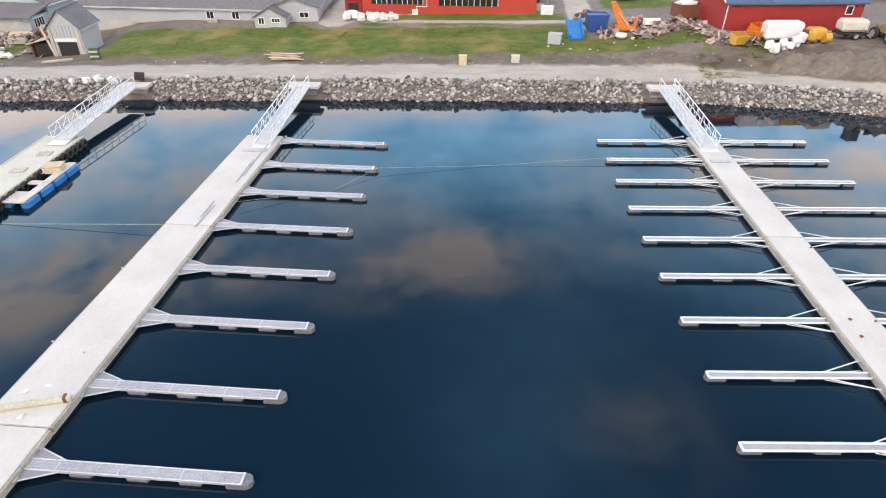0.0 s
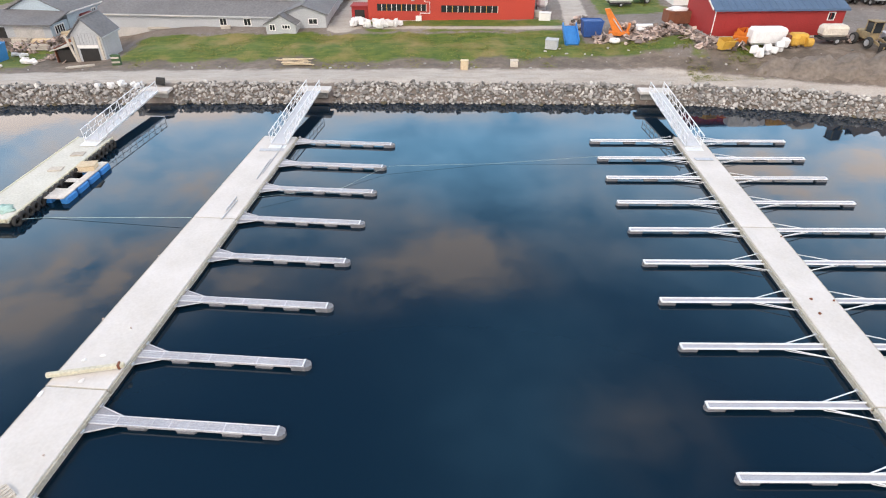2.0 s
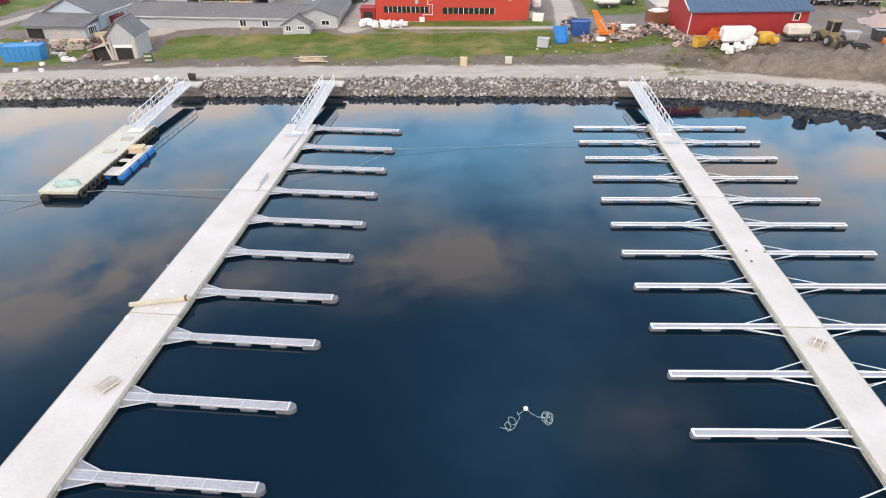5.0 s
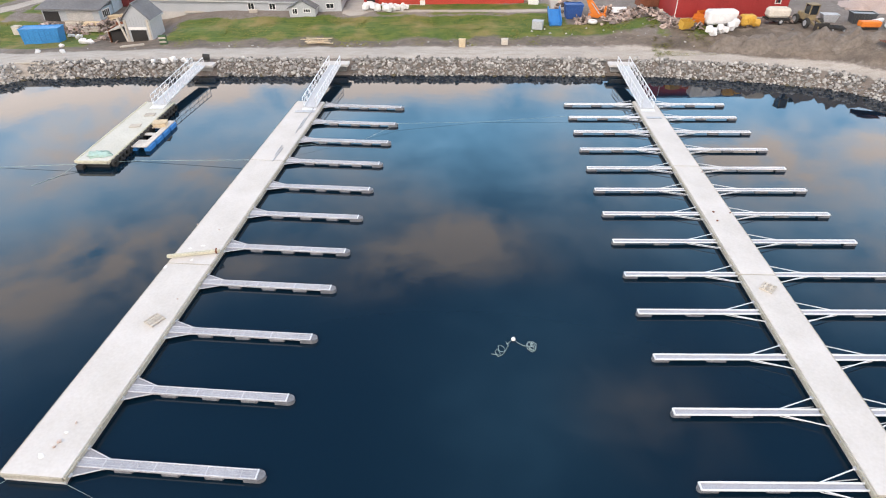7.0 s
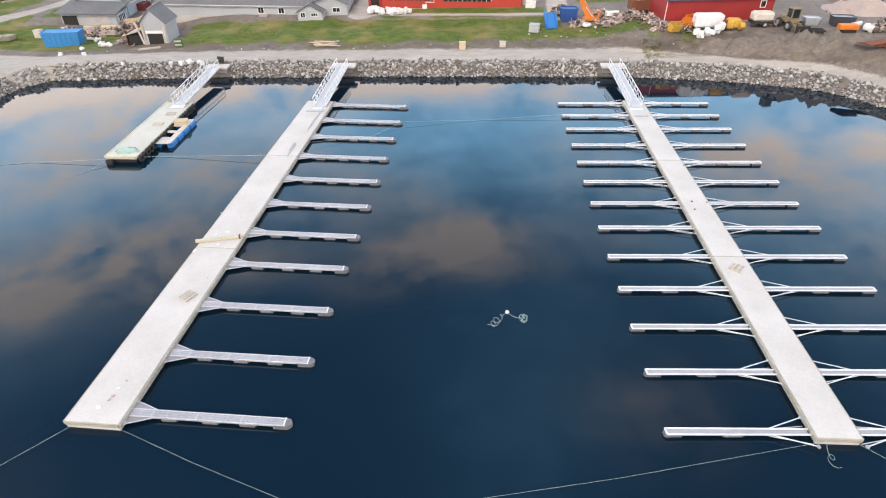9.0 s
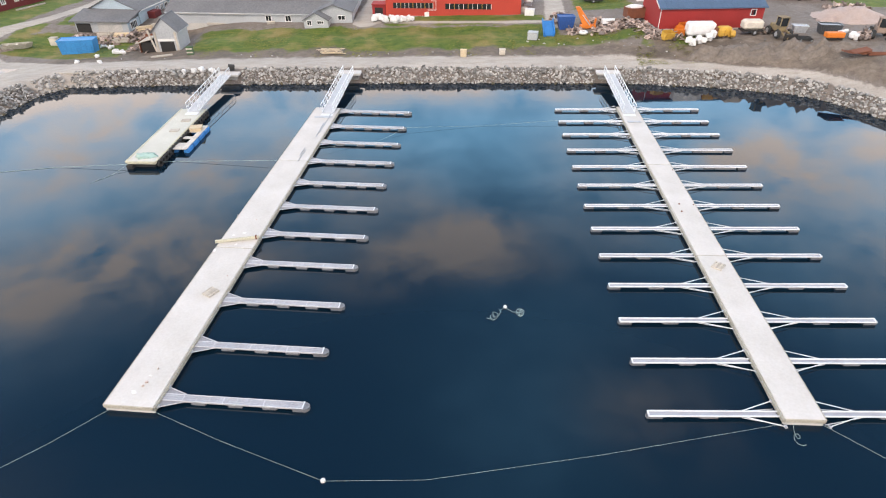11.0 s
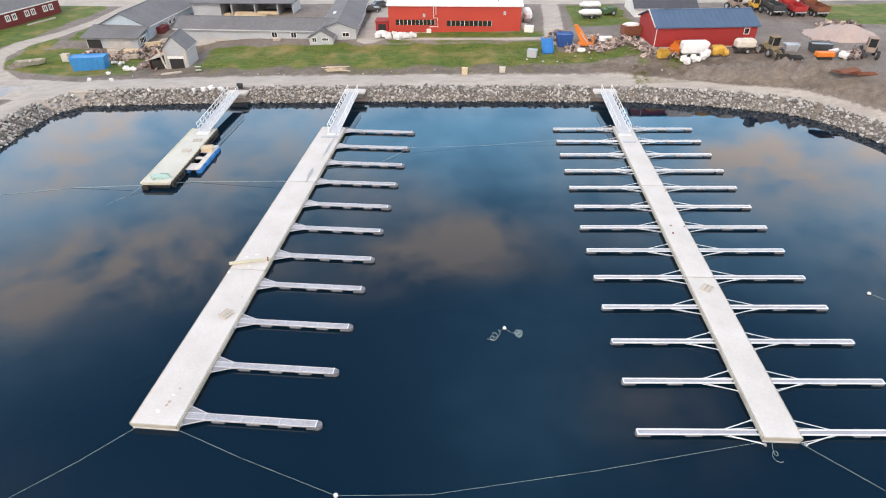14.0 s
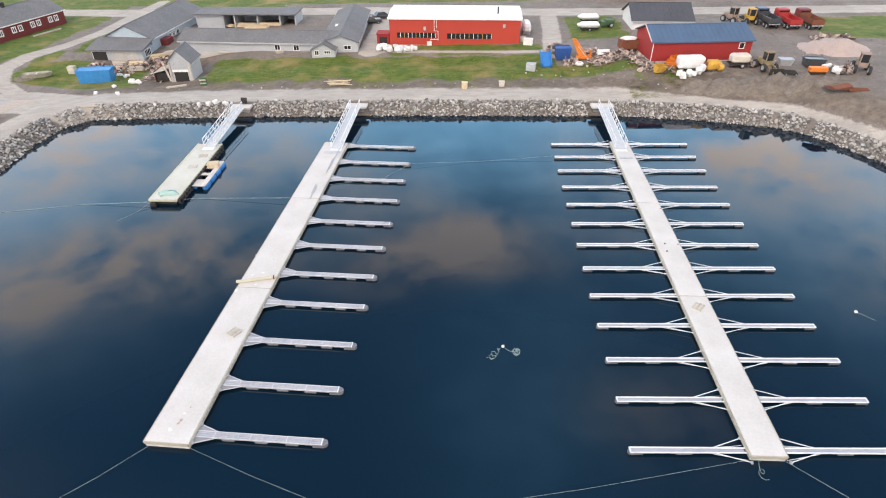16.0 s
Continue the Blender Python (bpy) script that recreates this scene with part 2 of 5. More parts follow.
M_SLATE = material("dark_slate_roof", (0.075, 0.08, 0.095), (0.06, 0.064, 0.076), 1.0, 0.8, fine=14, bump=0.05)
M_GREYROOF = material("grey_felt_roof", (0.17, 0.17, 0.175), (0.13, 0.13, 0.135), 1.2, 0.9, fine=14)
M_BLUEROOF = material("slate_blue_sheet_roof", (0.075, 0.125, 0.21), (0.06, 0.1, 0.165), 1.2, 0.6)
M_WHITEROOF = material("white_sheet_roof", (0.8, 0.79, 0.77), (0.7, 0.69, 0.67), 1.2, 0.6)
M_WHITE = material("white_paint", (0.78, 0.77, 0.75), (0.66, 0.65, 0.63), 2.0, 0.6)
# near-black parts, and panels whose colour stands in for indoor shade
M_DARK = material("black_and_indoor_shade", (0.03, 0.026, 0.024), (0.02, 0.02, 0.02), 2.0, 0.9)
M_RUBBER = material("black_rubber", (0.022, 0.022, 0.022), (0.035, 0.034, 0.032), 4.0, 0.85)
M_BLUE = material("bright_blue_plastic", (0.04, 0.22, 0.56), (0.03, 0.17, 0.45), 2.0, 0.5)
M_SKIP = material("blue_painted_steel", (0.04, 0.25, 0.56), (0.03, 0.19, 0.45), 2.0, 0.55)


def glass_material():
    m = bpy.data.materials.new("window_glass")
    m.use_nodes = True
    b = m.node_tree.nodes["Principled BSDF"]
    b.inputs["Base Color"].default_value = (0.02, 0.024, 0.028, 1)
    b.inputs["Roughness"].default_value, b.inputs["IOR"].default_value = 0.05, 1.5
    return m


M_GLASS = glass_material()


# ---------------------------------------------------------------- mesh helpers
def box(bm, c, s, rz=0.0, m=None, bevel=0.0):
    """A box of size s about c."""
    q = Matrix.Translation(c) @ Matrix.Rotation(radians(rz), 4, "Z") @ Matrix.Diagonal((*s, 1))
    r = bmesh.ops.create_cube(bm, size=1.0, matrix=(m or Matrix()) @ q)
    if bevel:
        es = list({e for v in r["verts"] for e in v.link_edges})
        bmesh.ops.bevel(bm, geom=es, offset=bevel, segments=1, affect="EDGES")
    return bm


def rod(bm, a, b, r=0.03, n=6):
    """A round bar from a to b."""
    a, b = Vector(a), Vector(b)
    d = b - a
    m = Matrix.Translation((a + b) / 2) @ d.to_track_quat("Z", "Y").to_matrix().to_4x4()
    bmesh.ops.create_cone(bm, cap_ends=True, segments=n, radius1=r, radius2=r, depth=d.length, matrix=m)
    return bm


def prism(bm, pts, lo, hi):
    """A plan outline (counter-clockwise) drawn up from lo to hi."""
    a = [bm.verts.new((x, y, lo)) for x, y in pts]
    b = [bm.verts.new((x, y, hi)) for x, y in pts]
    bm.faces.new(a[::-1]), bm.faces.new(b)
    for i in range(len(pts)):
        j = (i + 1) % len(pts)
        bm.faces.new((a[i], a[j], b[j], b[i]))
    return bm


def solid(bm, verts, faces):
    vs = [bm.verts.new(v) for v in verts]
    for f in faces:
        bm.faces.new([vs[i] for i in f])
    bmesh.ops.recalc_face_normals(bm, faces=bm.faces)
    return bm


def ring(bm, c, big, small, axis="X", n=14, k=6):
    """A tyre-like ring about c."""
    rows = []
    for i in range(n):
        a = 2 * math.pi * i / n
        row = []
        for j in range(k):
            b = 2 * math.pi * j / k
            r, h = big + small * math.cos(b), small * 1.2 * math.sin(b)
            p = {"X": (h, r * math.cos(a), r * math.sin(a)), "Y": (r * math.cos(a), h, r * math.sin(a)), "Z": (r * math.cos(a), r * math.sin(a), h)}[axis]
            row.append(bm.verts.new(Vector(c) + Vector(p)))
        rows.append(row)
    for i in range(n):
        for j in range(k):
            bm.faces.new((rows[i][j], rows[(i + 1) % n][j], rows[(i + 1) % n][(j + 1) % k], rows[i][(j + 1) % k]))
    bmesh.ops.recalc_face_normals(bm, faces=bm.faces)
    return bm


def part(name, bm, mat, parent=None, label="", smooth=False):
    """Links a bmesh as one mesh object, under a thing or a part."""
    me = bpy.data.meshes.new(name)
    if smooth:
        for f in bm.faces:
            f.smooth = True
    bm.to_mesh(me)
    bm.free()
    me.materials.append(mat)
    ob = new(name, me)
    if parent:
        ob.parent = parent
    return tagged(ob, label)


def thing(name, m, label, category, group="", kind=""):
    e = new(name)
    e.matrix_world = inland(m)
    return tagged(e, label, category, group, kind)


B = bmesh.new

# ---------------------------------------------------------------- the ground
SHORE = [(-62, -400), (-63, 0), (-64.2, 30), (-65.3, 43.6), (-66.2, 52.3), (-65.5, 58.2), (-63, 61.4), (-54.6, 62.0), (-37.3, 62.7), (-13.7, 62.9), (12.8, 62.5),
         (23.0, 62.1), (33.4, 60.3), (42.9, 57.5), (46.4, 54.9), (48.9, 50.6), (51.1, 45.6), (53, 38), (55, 20), (57, 0), (60, -400)]


def shore_distance(x, y):
    """Metres inland of the waterline; below nothing: out on the water."""
    p = np.stack([x, y], -1)
    best, inside = np.full(x.shape, 1e9), np.zeros(x.shape, bool)
    pts = np.array(SHORE, float)
    for a, b in zip(pts[:-1], pts[1:]):
        d = b - a
        t = np.clip(((p - a) @ d) / (d @ d), 0, 1)
        best = np.minimum(best, np.linalg.norm(p - (a + t[..., None] * d), axis=-1))
    for a, b in zip(pts, np.roll(pts, -1, 0)):
        cross = ((a[1] > y) != (b[1] > y)) & (x < (b[0] - a[0]) * (y - a[1]) / (b[1] - a[1] + 1e-12) + a[0])
        inside ^= cross
    return np.where(inside, -best, best)


def smooth01(v):
    v = np.clip(v, 0, 1)
    return v * v * (3 - 2 * v)


def ground_height(x, y, sd=None):
    x, y = np.asarray(x, float), np.asarray(y, float)
    sd = shore_distance(x, y) if sd is None else sd
    bank = np.interp(sd, [-40, -8, -0.6, 0, 1.9, 3.0, 5.6, 7.0, 10.0, 13.0, 17.0, 22.0, 60.0, 900], [-9, -4, -0.6, -0.25, 1.25, 1.6, 2.1, 2.7, 4.2, 5.0, 5.6, 5.9, 6.2, 9])
    flat = np.interp(sd, [-40, -8, -0.6, 0, 1.9, 3.0, 5.6, 8.0, 12.0, 20.0, 30.0, 60.0, 900], [-9, -4, -0.6, -0.25, 1.25, 1.6, 2.1, 2.7, 3.2, 4.2, 5.5, 6.2, 9])
    steep = np.interp(sd, [-40, -8, -0.6, 0, 1.9, 3.0, 5.6, 7.0, 9.0, 11.0, 14.0, 22.0, 60.0, 900], [-9, -4, -0.6, -0.25, 1.25, 1.6, 2.1, 3.2, 4.8, 5.5, 5.7, 5.9, 6.2, 9])
    w, v = smooth01((x + 56) / 14), smooth01((x - 15) / 10)
    return flat * (1 - w) + bank * (w - v) + steep * v


def shore_distance_at(x, y):
    """The same for one place."""
    best, inside = 1e9, False
    n = len(SHORE)
    for i in range(n):
        (ax, ay), (bx, by) = SHORE[i], SHORE[(i + 1) % n]
        dx, dy = bx - ax, by - ay
        if i < n - 1:
            t = max(0.0, min(1.0, ((x - ax) * dx + (y - ay) * dy) / (dx * dx + dy * dy)))
            best = min(best, math.hypot(x - ax - t * dx, y - ay - t * dy))
        if (ay > y) != (by > y) and x < dx * (y - ay) / (by - ay) + ax:
            inside = not inside
    return -best if inside else best


# close to the camera's last position; the yard is scaled outwards from here
EYE_POINT = (-0.5, -26.4, 33.5)


def fit_to_view(x, y, z, sd):
    """From the rough plan to one fitted to the camera's view: the shoreline is drawn in, the yard behind the bank set
    back and tilted so that it keeps its look from the camera.
    """
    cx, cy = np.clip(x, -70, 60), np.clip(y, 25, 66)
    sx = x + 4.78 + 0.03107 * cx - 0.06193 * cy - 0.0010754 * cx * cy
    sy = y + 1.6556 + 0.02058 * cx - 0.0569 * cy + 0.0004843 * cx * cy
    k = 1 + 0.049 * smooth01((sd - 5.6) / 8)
    bx, by, bz = (c + (v - c) * k for c, v in zip(EYE_POINT, (x, y, z)))
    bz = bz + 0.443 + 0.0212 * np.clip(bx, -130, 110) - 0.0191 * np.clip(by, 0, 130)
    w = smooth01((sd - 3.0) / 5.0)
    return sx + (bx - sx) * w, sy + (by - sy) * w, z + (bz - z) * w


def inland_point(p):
    return Vector([float(v) for v in fit_to_view(p[0], p[1], p[2], shore_distance_at(p[0], p[1]))])


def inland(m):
    """A pose of the rough plan, shifted and scaled to fit the camera's view; things afloat stay as they are."""
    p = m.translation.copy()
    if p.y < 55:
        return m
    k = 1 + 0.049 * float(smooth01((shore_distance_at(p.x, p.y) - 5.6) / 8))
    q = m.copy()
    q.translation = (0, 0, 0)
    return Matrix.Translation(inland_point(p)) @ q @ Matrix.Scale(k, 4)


def gz(x, y):
    return float(ground_height(x, y, shore_distance_at(x, y)))


def near_line(x, y, pts, half, soft):
    """1 within half of a line of points, falling off over soft."""
    p, best = np.stack([x, y], -1), np.full(x.shape, 1e9)
    pts = np.array(pts, float)
    for a, b in zip(pts[:-1], pts[1:]):
        d = b - a
        t = np.clip(((p - a) @ d) / (d @ d), 0, 1)
        best = np.minimum(best, np.linalg.norm(p - (a + t[..., None] * d), axis=-1))
    return 1 - smooth01((best - half + soft / 2) / soft)


def within_box(x, y, x0, x1, y0, y1, soft=1.5):
    f = lambda v, a, b: smooth01((v - a) / soft + 0.5) * smooth01((b - v) / soft + 0.5)
    return f(x, x0, x1) * f(y, y0, y1)


def make_ground():
    far = [14, 30, 60, 120, 250, 500, 1000, 2200]
    xs = np.r_[[-108 - d for d in far[::-1]], np.arange(-108, 92, 0.75), [92 + d for d in far]]
    ys = np.r_[[30 - d for d in far[::-1]], np.arange(30, 58, 1.0), np.arange(58, 132, 0.6), [132 + d for d in far]]
    X, Y = np.meshgrid(xs, ys)
    Z = ground_height(X, Y)
    sd = shore_distance(X, Y)
    bumps = np.array([noise.noise((a * 0.35, b * 0.35, 0)) * 0.12 + noise.noise((a * 1.1, b * 1.1, 3)) * 0.06 for a, b in zip(X.ravel(), Y.ravel())]).reshape(X.shape)
    wob = np.array([noise.noise((a * 0.22, b * 0.22, 7)) for a, b in zip(X.ravel(), Y.ravel())]).reshape(X.shape)
    road = smooth01((sd - 2.2) / 1.2) * (1 - smooth01((sd - 5.4 + 1.1 * smooth01((X - 20) / 12) - wob * 0.4) / 1.6))
    for pts, half in ROADS:
        road = np.maximum(road, near_line(X, Y, pts, half, 1.4))
    grass = np.zeros(X.shape)
    for x0, x1, y0, y1 in LAWNS:
        grass = np.maximum(grass, within_box(X + wob * 1.6, Y + wob * 1.6, x0, x1, y0, y1, 2.4))
    grass = np.maximum(grass, smooth01((Y - 118) / 4))
    grass = grass * (1 - road) * smooth01((sd - 6.9 - wob * 1.3) / 2.4)
    earth = np.maximum(within_box(X + wob, Y + wob, 31, 55, 61.5, 68.5, 2.5), within_box(X + wob, Y + wob * 2, -64, -49, 66, 86, 3.0)) * (1 - road)
    earth = np.maximum(earth, smooth01((sd - 5.2) / 0.8) * (1 - smooth01((sd - 8.2 - wob * 2.5) / 1.5)) * 0.8) * (1 - road)
    Z = Z + bumps * np.clip((sd - 1) / 3, 0, 1) * (1 - 0.75 * road)
    # the whole sheet is shifted to fit the camera's view
    X, Y, Z = fit_to_view(X, Y, Z, sd)
    nx, ny = len(xs), len(ys)
    me = bpy.data.meshes.new("ground")
    idx = np.arange(nx * ny).reshape(ny, nx)
    quads = np.stack([idx[:-1, :-1], idx[:-1, 1:], idx[1:, 1:], idx[1:, :-1]], -1).reshape(-1, 4)
    me.from_pydata(np.stack([X, Y, Z], -1).reshape(-1, 3).tolist(), [], quads.tolist())
    me.attributes.new("cover", "FLOAT_COLOR", "POINT").data.foreach_set("color", np.stack([grass, road, earth, 0 * X + 1], -1).ravel())
    me.materials.append(M_GROUND)
    for p in me.polygons:
        p.use_smooth = True
    return tagged(new("ground", me), "gravel and grass ground sloping down to the harbour", "ground", kind="structure")


ROADS = [
    ([(-76, 64), (-82, 68), (-85, 74), (-84.5, 80), (-81, 87), (-79, 96), (-79, 125)], 1.6),
    ([(-62, 63), (-74, 62), (-84, 56), (-90, 40)], 4.0),
    ([(-130, 116), (-60, 112), (-25, 112), (14, 108), (90, 106), (140, 105)], 3.4),
    ([(12, 78), (13, 90), (14, 108)], 1.7),
    ([(-20, 80), (6, 79), (12, 79)], 0.6),
    ([(-20, 80), (-20, 96), (-22, 110)], 2.2),
]
LAWNS = [(-110, -87, 62, 80), (-82.5, -79, 70, 84), (-48, 12, 69.2, 77.5), (-81, -60, 68.5, 79), (-110, -84, 78, 120), (-78, -66, 84, 100), (16, 27, 86, 103), (23.5, 33.5, 65.6, 69.8), (9, 25, 70.6, 73.6), (-17, 11, 78.5, 83), (62, 90, 84, 100), (-70, -46, 114, 125)]
make_ground()

bm = B()
solid(bm, [(-700, -2000, 0), (700, -2000, 0), (700, 64.5, 0), (-700, 64.5, 0)], [(0, 1, 2, 3)])
tagged(part("water", bm, M_WATER), "calm dark blue harbour water mirroring the sky", "water", kind="structure")


# ---------------------------------------------------------------- piers
def pier_section(x, y0, y1, width, lean, height, label):
    """A concrete pontoon with timber walings and bolts, from y0 to y1 along its own axis."""
    n = y1 - y0
    e = thing("pontoon", pose(x, 0, 0, 0, 0, -lean) @ pose(0, y0, 0), label, "pontoon", "pontoons")
    bm = B()
    box(bm, (0, n / 2, height / 2 - 0.2), (width - 0.24, n - 0.08, height + 0.4), bevel=0.03)
    part("deck", bm, M_CONC, e)
    for s in (-1, 1):
        bm = B()
        box(bm, (s * (width / 2 - 0.06), n / 2, height - 0.22), (0.12, n - 0.1, 0.3), bevel=0.02)
        part("waling", bm, M_TIMBER, e, "weathered timber waling")
        for k in range(int(n // 2.1)):
            bm = B()
            rod(bm, (s * (width / 2 - 0.02), 1 + k * 2.1, height - 0.15), (s * (width / 2 + 0.03), 1 + k * 2.1, height - 0.15), 0.05)
            part("bolt", bm, M_GALV, e)
    bm = B()
    box(bm, (0, 0.04, height - 0.17), (width - 0.26, 0.1, 0.3), bevel=0.02)
    part("end_board", bm, M_TIMBER, e)
    return e


LEAN_L, LEAN_R, TURN_L, TURN_R = 2.05, -0.45, -1.75, 2.5
XL, WL, HL = -22.05, 3.42, 0.54
XR, WR, HR = 19.22, 2.62, 0.54
for y0, y1 in ((-0.82, 16.5), (16.5, 33.4), (33.4, 49.1)):
    pier_section(XL, y0, y1, WL, LEAN_L, HL, "pale concrete pontoon section with weathered timber sides")
for y0, y1 in ((0.15, 17.2), (17.2, 34.1), (34.1, 51.0)):
    pier_section(XR, y0, y1, WR, LEAN_R, HR, "pale concrete pontoon section with weathered timber sides")


def finger_left():
    """A walkable finger 9.5 m long with a grating, edge rails, gusset plates, floats and a rounded nose; root at the origin, out along x."""
    e = thing("mooring_finger", Matrix(), "pale grating mooring finger with triangular root plates and rounded nose", "mooring finger", "fingers of the wide pier")
    n = 9.1
    bm = B()
    box(bm, (n / 2, 0, 0.40), (n, 0.44, 0.04))
    part("grating", bm, M_GRATE, e)
    for s in (-1, 1):
        bm = B()
        box(bm, (n / 2, s * 0.25, 0.37), (n, 0.06, 0.14), bevel=0.012)
        part("edge_rail", bm, M_RAIL, e, "pale aluminium edge rail")
    for k in range(9):
        bm = B()
        box(bm, (1.3 + k * 0.87, 0, 0.425), (0.06 if k % 3 == 0 else 0.03, 0.42, 0.02))
        part("crossbar", bm, M_RAIL if k % 3 == 0 else M_GALV, e)
    for s in (-1, 1):
        bm = B()
        box(bm, (n / 2, s * 0.1, 0.422), (n, 0.02, 0.012))
        part("bearing_bar", bm, M_GALV, e)
    for s in (-1, 1):
        bm = B()
        prism(bm, [(0, s * 0.28), (1.45, s * 0.28), (0, s * 0.82)] if s > 0 else [(0, s * 0.82), (1.45, s * 0.28), (0, s * 0.28)], 0.33, 0.38)
        part("gusset_plate", bm, M_GUSSET, e, "triangular root plate")
        bm = B()
        rod(bm, (0, s * 0.82, 0.37), (1.45, s * 0.28, 0.37), 0.035)
        part("gusset_rail", bm, M_RAIL, e)
        bm = B()
        box(bm, (0.02, s * 0.8, 0.42), (0.14, 0.26, 0.12), bevel=0.02)
        part("bracket", bm, M_GALV, e)
    for cx in (2.3, 4.7, 6.9):
        bm = B()
        box(bm, (cx, -0.03, 0.09), (1.0, 0.5, 0.42), bevel=0.08)
        part("float", bm, M_FLOAT, e, "grey plastic float")
    bm = B()
    prism(bm, [(n - 0.7, -0.3), (n + 0.06, -0.3), (n + 0.25, -0.21), (n + 0.33, -0.08), (n + 0.33, 0.08), (n + 0.25, 0.21), (n + 0.06, 0.3), (n - 0.7, 0.3)], -0.1, 0.39)
    part("nose_float", bm, M_FLOAT, e, "grey rounded nose float")
    bm = B()
    box(bm, (n - 0.06, 0, 0.44), (0.07, 0.56, 0.05))
    part("end_bar", bm, M_ALU, e)
    return e


def finger_right(n=8.0):
    """A mooring boom n metres long of two tubes with a grey web, diagonal stays at its root and floats; out along x."""
    e = thing("mooring_boom", Matrix(), "white aluminium mooring boom with twin tubes and diagonal stays", "mooring boom", "booms of the narrow pier")
    for s in (-1, 1):
        bm = B()
        rod(bm, (0, s * 0.19, 0.4), (n - 0.1, s * 0.21, 0.4), 0.055, 8)
        part("tube", bm, M_ALU, e)
        bm = B()
        rod(bm, (2.1, s * 0.24, 0.4), (0.0, s * 0.98, 0.43), 0.035)
        part("stay", bm, M_ALU, e)
        bm = B()
        rod(bm, (2.3, s * 0.24, 0.33), (0.0, s * 0.6, 0.12), 0.025)
        part("lower_stay", bm, M_ALU, e)
        bm = B()
        box(bm, (0.0, s * 0.98, 0.42), (0.16, 0.22, 0.12), bevel=0.02)
        part("bracket", bm, M_GALV, e)
    bm = B()
    box(bm, (n / 2, 0, 0.37), (n - 0.2, 0.3, 0.05))
    part("web", bm, M_GRATE, e, "grey web plate")
    bm = B()
    box(bm, (4.2, 0, 0.08), (1.25, 0.36, 0.36), bevel=0.1)
    part("float", bm, M_FLOAT, e, "grey plastic float")
    bm = B()
    prism(bm, [(n - 0.95, -0.2), (n - 0.05, -0.2), (n + 0.03, -0.12), (n + 0.06, 0.0), (n + 0.03, 0.12), (n - 0.05, 0.2), (n - 0.95, 0.2)], -0.1, 0.32)
    part("nose_float", bm, M_FLOAT, e, "grey nose float")
    bm = B()
    rod(bm, (n - 0.08, -0.22, 0.4), (n - 0.08, 0.22, 0.4), 0.06, 8)
    part("end_tube", bm, M_ALU, e)
    return e


# how far along the pier each finger's nose and each boom's nose lies
LEFT_Y = (48.3, 43.35, 38.58, 33.65, 28.62, 23.85, 18.98, 14.52, 9.6, 4.74, -0.05)
RIGHT_Y = (50.3, 46.3, 42.3, 37.97, 33.8, 29.6, 25.5, 21.4, 17.18, 13.1, 8.99, 4.88, 0.42)
fl = finger_left()
for i, y in enumerate(LEFT_Y):
    m = pose(XL + math.tan(radians(LEAN_L)) * y + WL / 2, y + 0.29, -0.11, 0, 0, TURN_L)
    if i:
        copy_thing(fl, m)
    else:
        fl.matrix_world = m
fr, frr = finger_right(8.0), finger_right(8.15)
for i, y in enumerate(RIGHT_Y):
    xc = XR + math.tan(radians(LEAN_R)) * y
    a = pose(xc - WR / 2, y - 0.02 + 8.0 * math.tan(radians(TURN_R)), -0.13, 0, 0, 180 + TURN_R)
    b = pose(xc + WR / 2, y - 0.02 + (8.0 + WR) * math.tan(radians(TURN_R)), -0.13, 0, 0, TURN_R)
    if i:
        copy_thing(fr, a), copy_thing(frr, b)
    else:
        fr.matrix_world, frr.matrix_world = a, b


# ---------------------------------------------------------------- gangways
def gangway(a, b, width, label):
    """A white gangway with trussed handrails from the pier at a up to the landing at b."""
    a, b = Vector(a), Vector(b)
    d = b - a
    n, yaw, rise = d.length, math.degrees(math.atan2(-d.x, d.y)), math.degrees(math.atan2(d.z, d.xy.length))
    e = thing("gangway", pose(*a, 0, 0, yaw) @ pose(0, 0, 0, rise), label, "gangway", "gangways")
    bm = B()
    box(bm, (0, n / 2, 0.0), (width, n, 0.06))
    part("walkway", bm, M_TREAD, e, "pale grating walkway")
    for s in (-1, 1):
        bm = B()
        box(bm, (s * width / 2, n / 2, 0.02), (0.09, n, 0.16))
        part("side_beam", bm, M_ALU, e)
        bm = B()
        rod(bm, (s * width / 2, 0, 1.12), (s * width / 2, n, 1.12), 0.055)
        part("handrail", bm, M_ALU, e)
        bm = B()
        rod(bm, (s * width / 2, 0, 0.58), (s * width / 2, n, 0.58), 0.03)
        part("mid_rail", bm, M_ALU, e)
        k = 9
        for i in range(k + 1):
            bm = B()
            rod(bm, (s * width / 2, n * i / k, 0), (s * width / 2, n * i / k, 1.12), 0.035)
            part("post", bm, M_ALU, e)
            if i < k:
                bm = B()
                rod(bm, (s * width / 2, n * i / k, 0.05), (s * width / 2, n * (i + 1) / k, 1.1), 0.022)
                part("brace", bm, M_ALU, e)
    bm = B()
    box(bm, (0, -0.45, -0.07), (width + 0.1, 1.0, 0.03))
    part("toe_plate", bm, M_ALU, e)
    return e


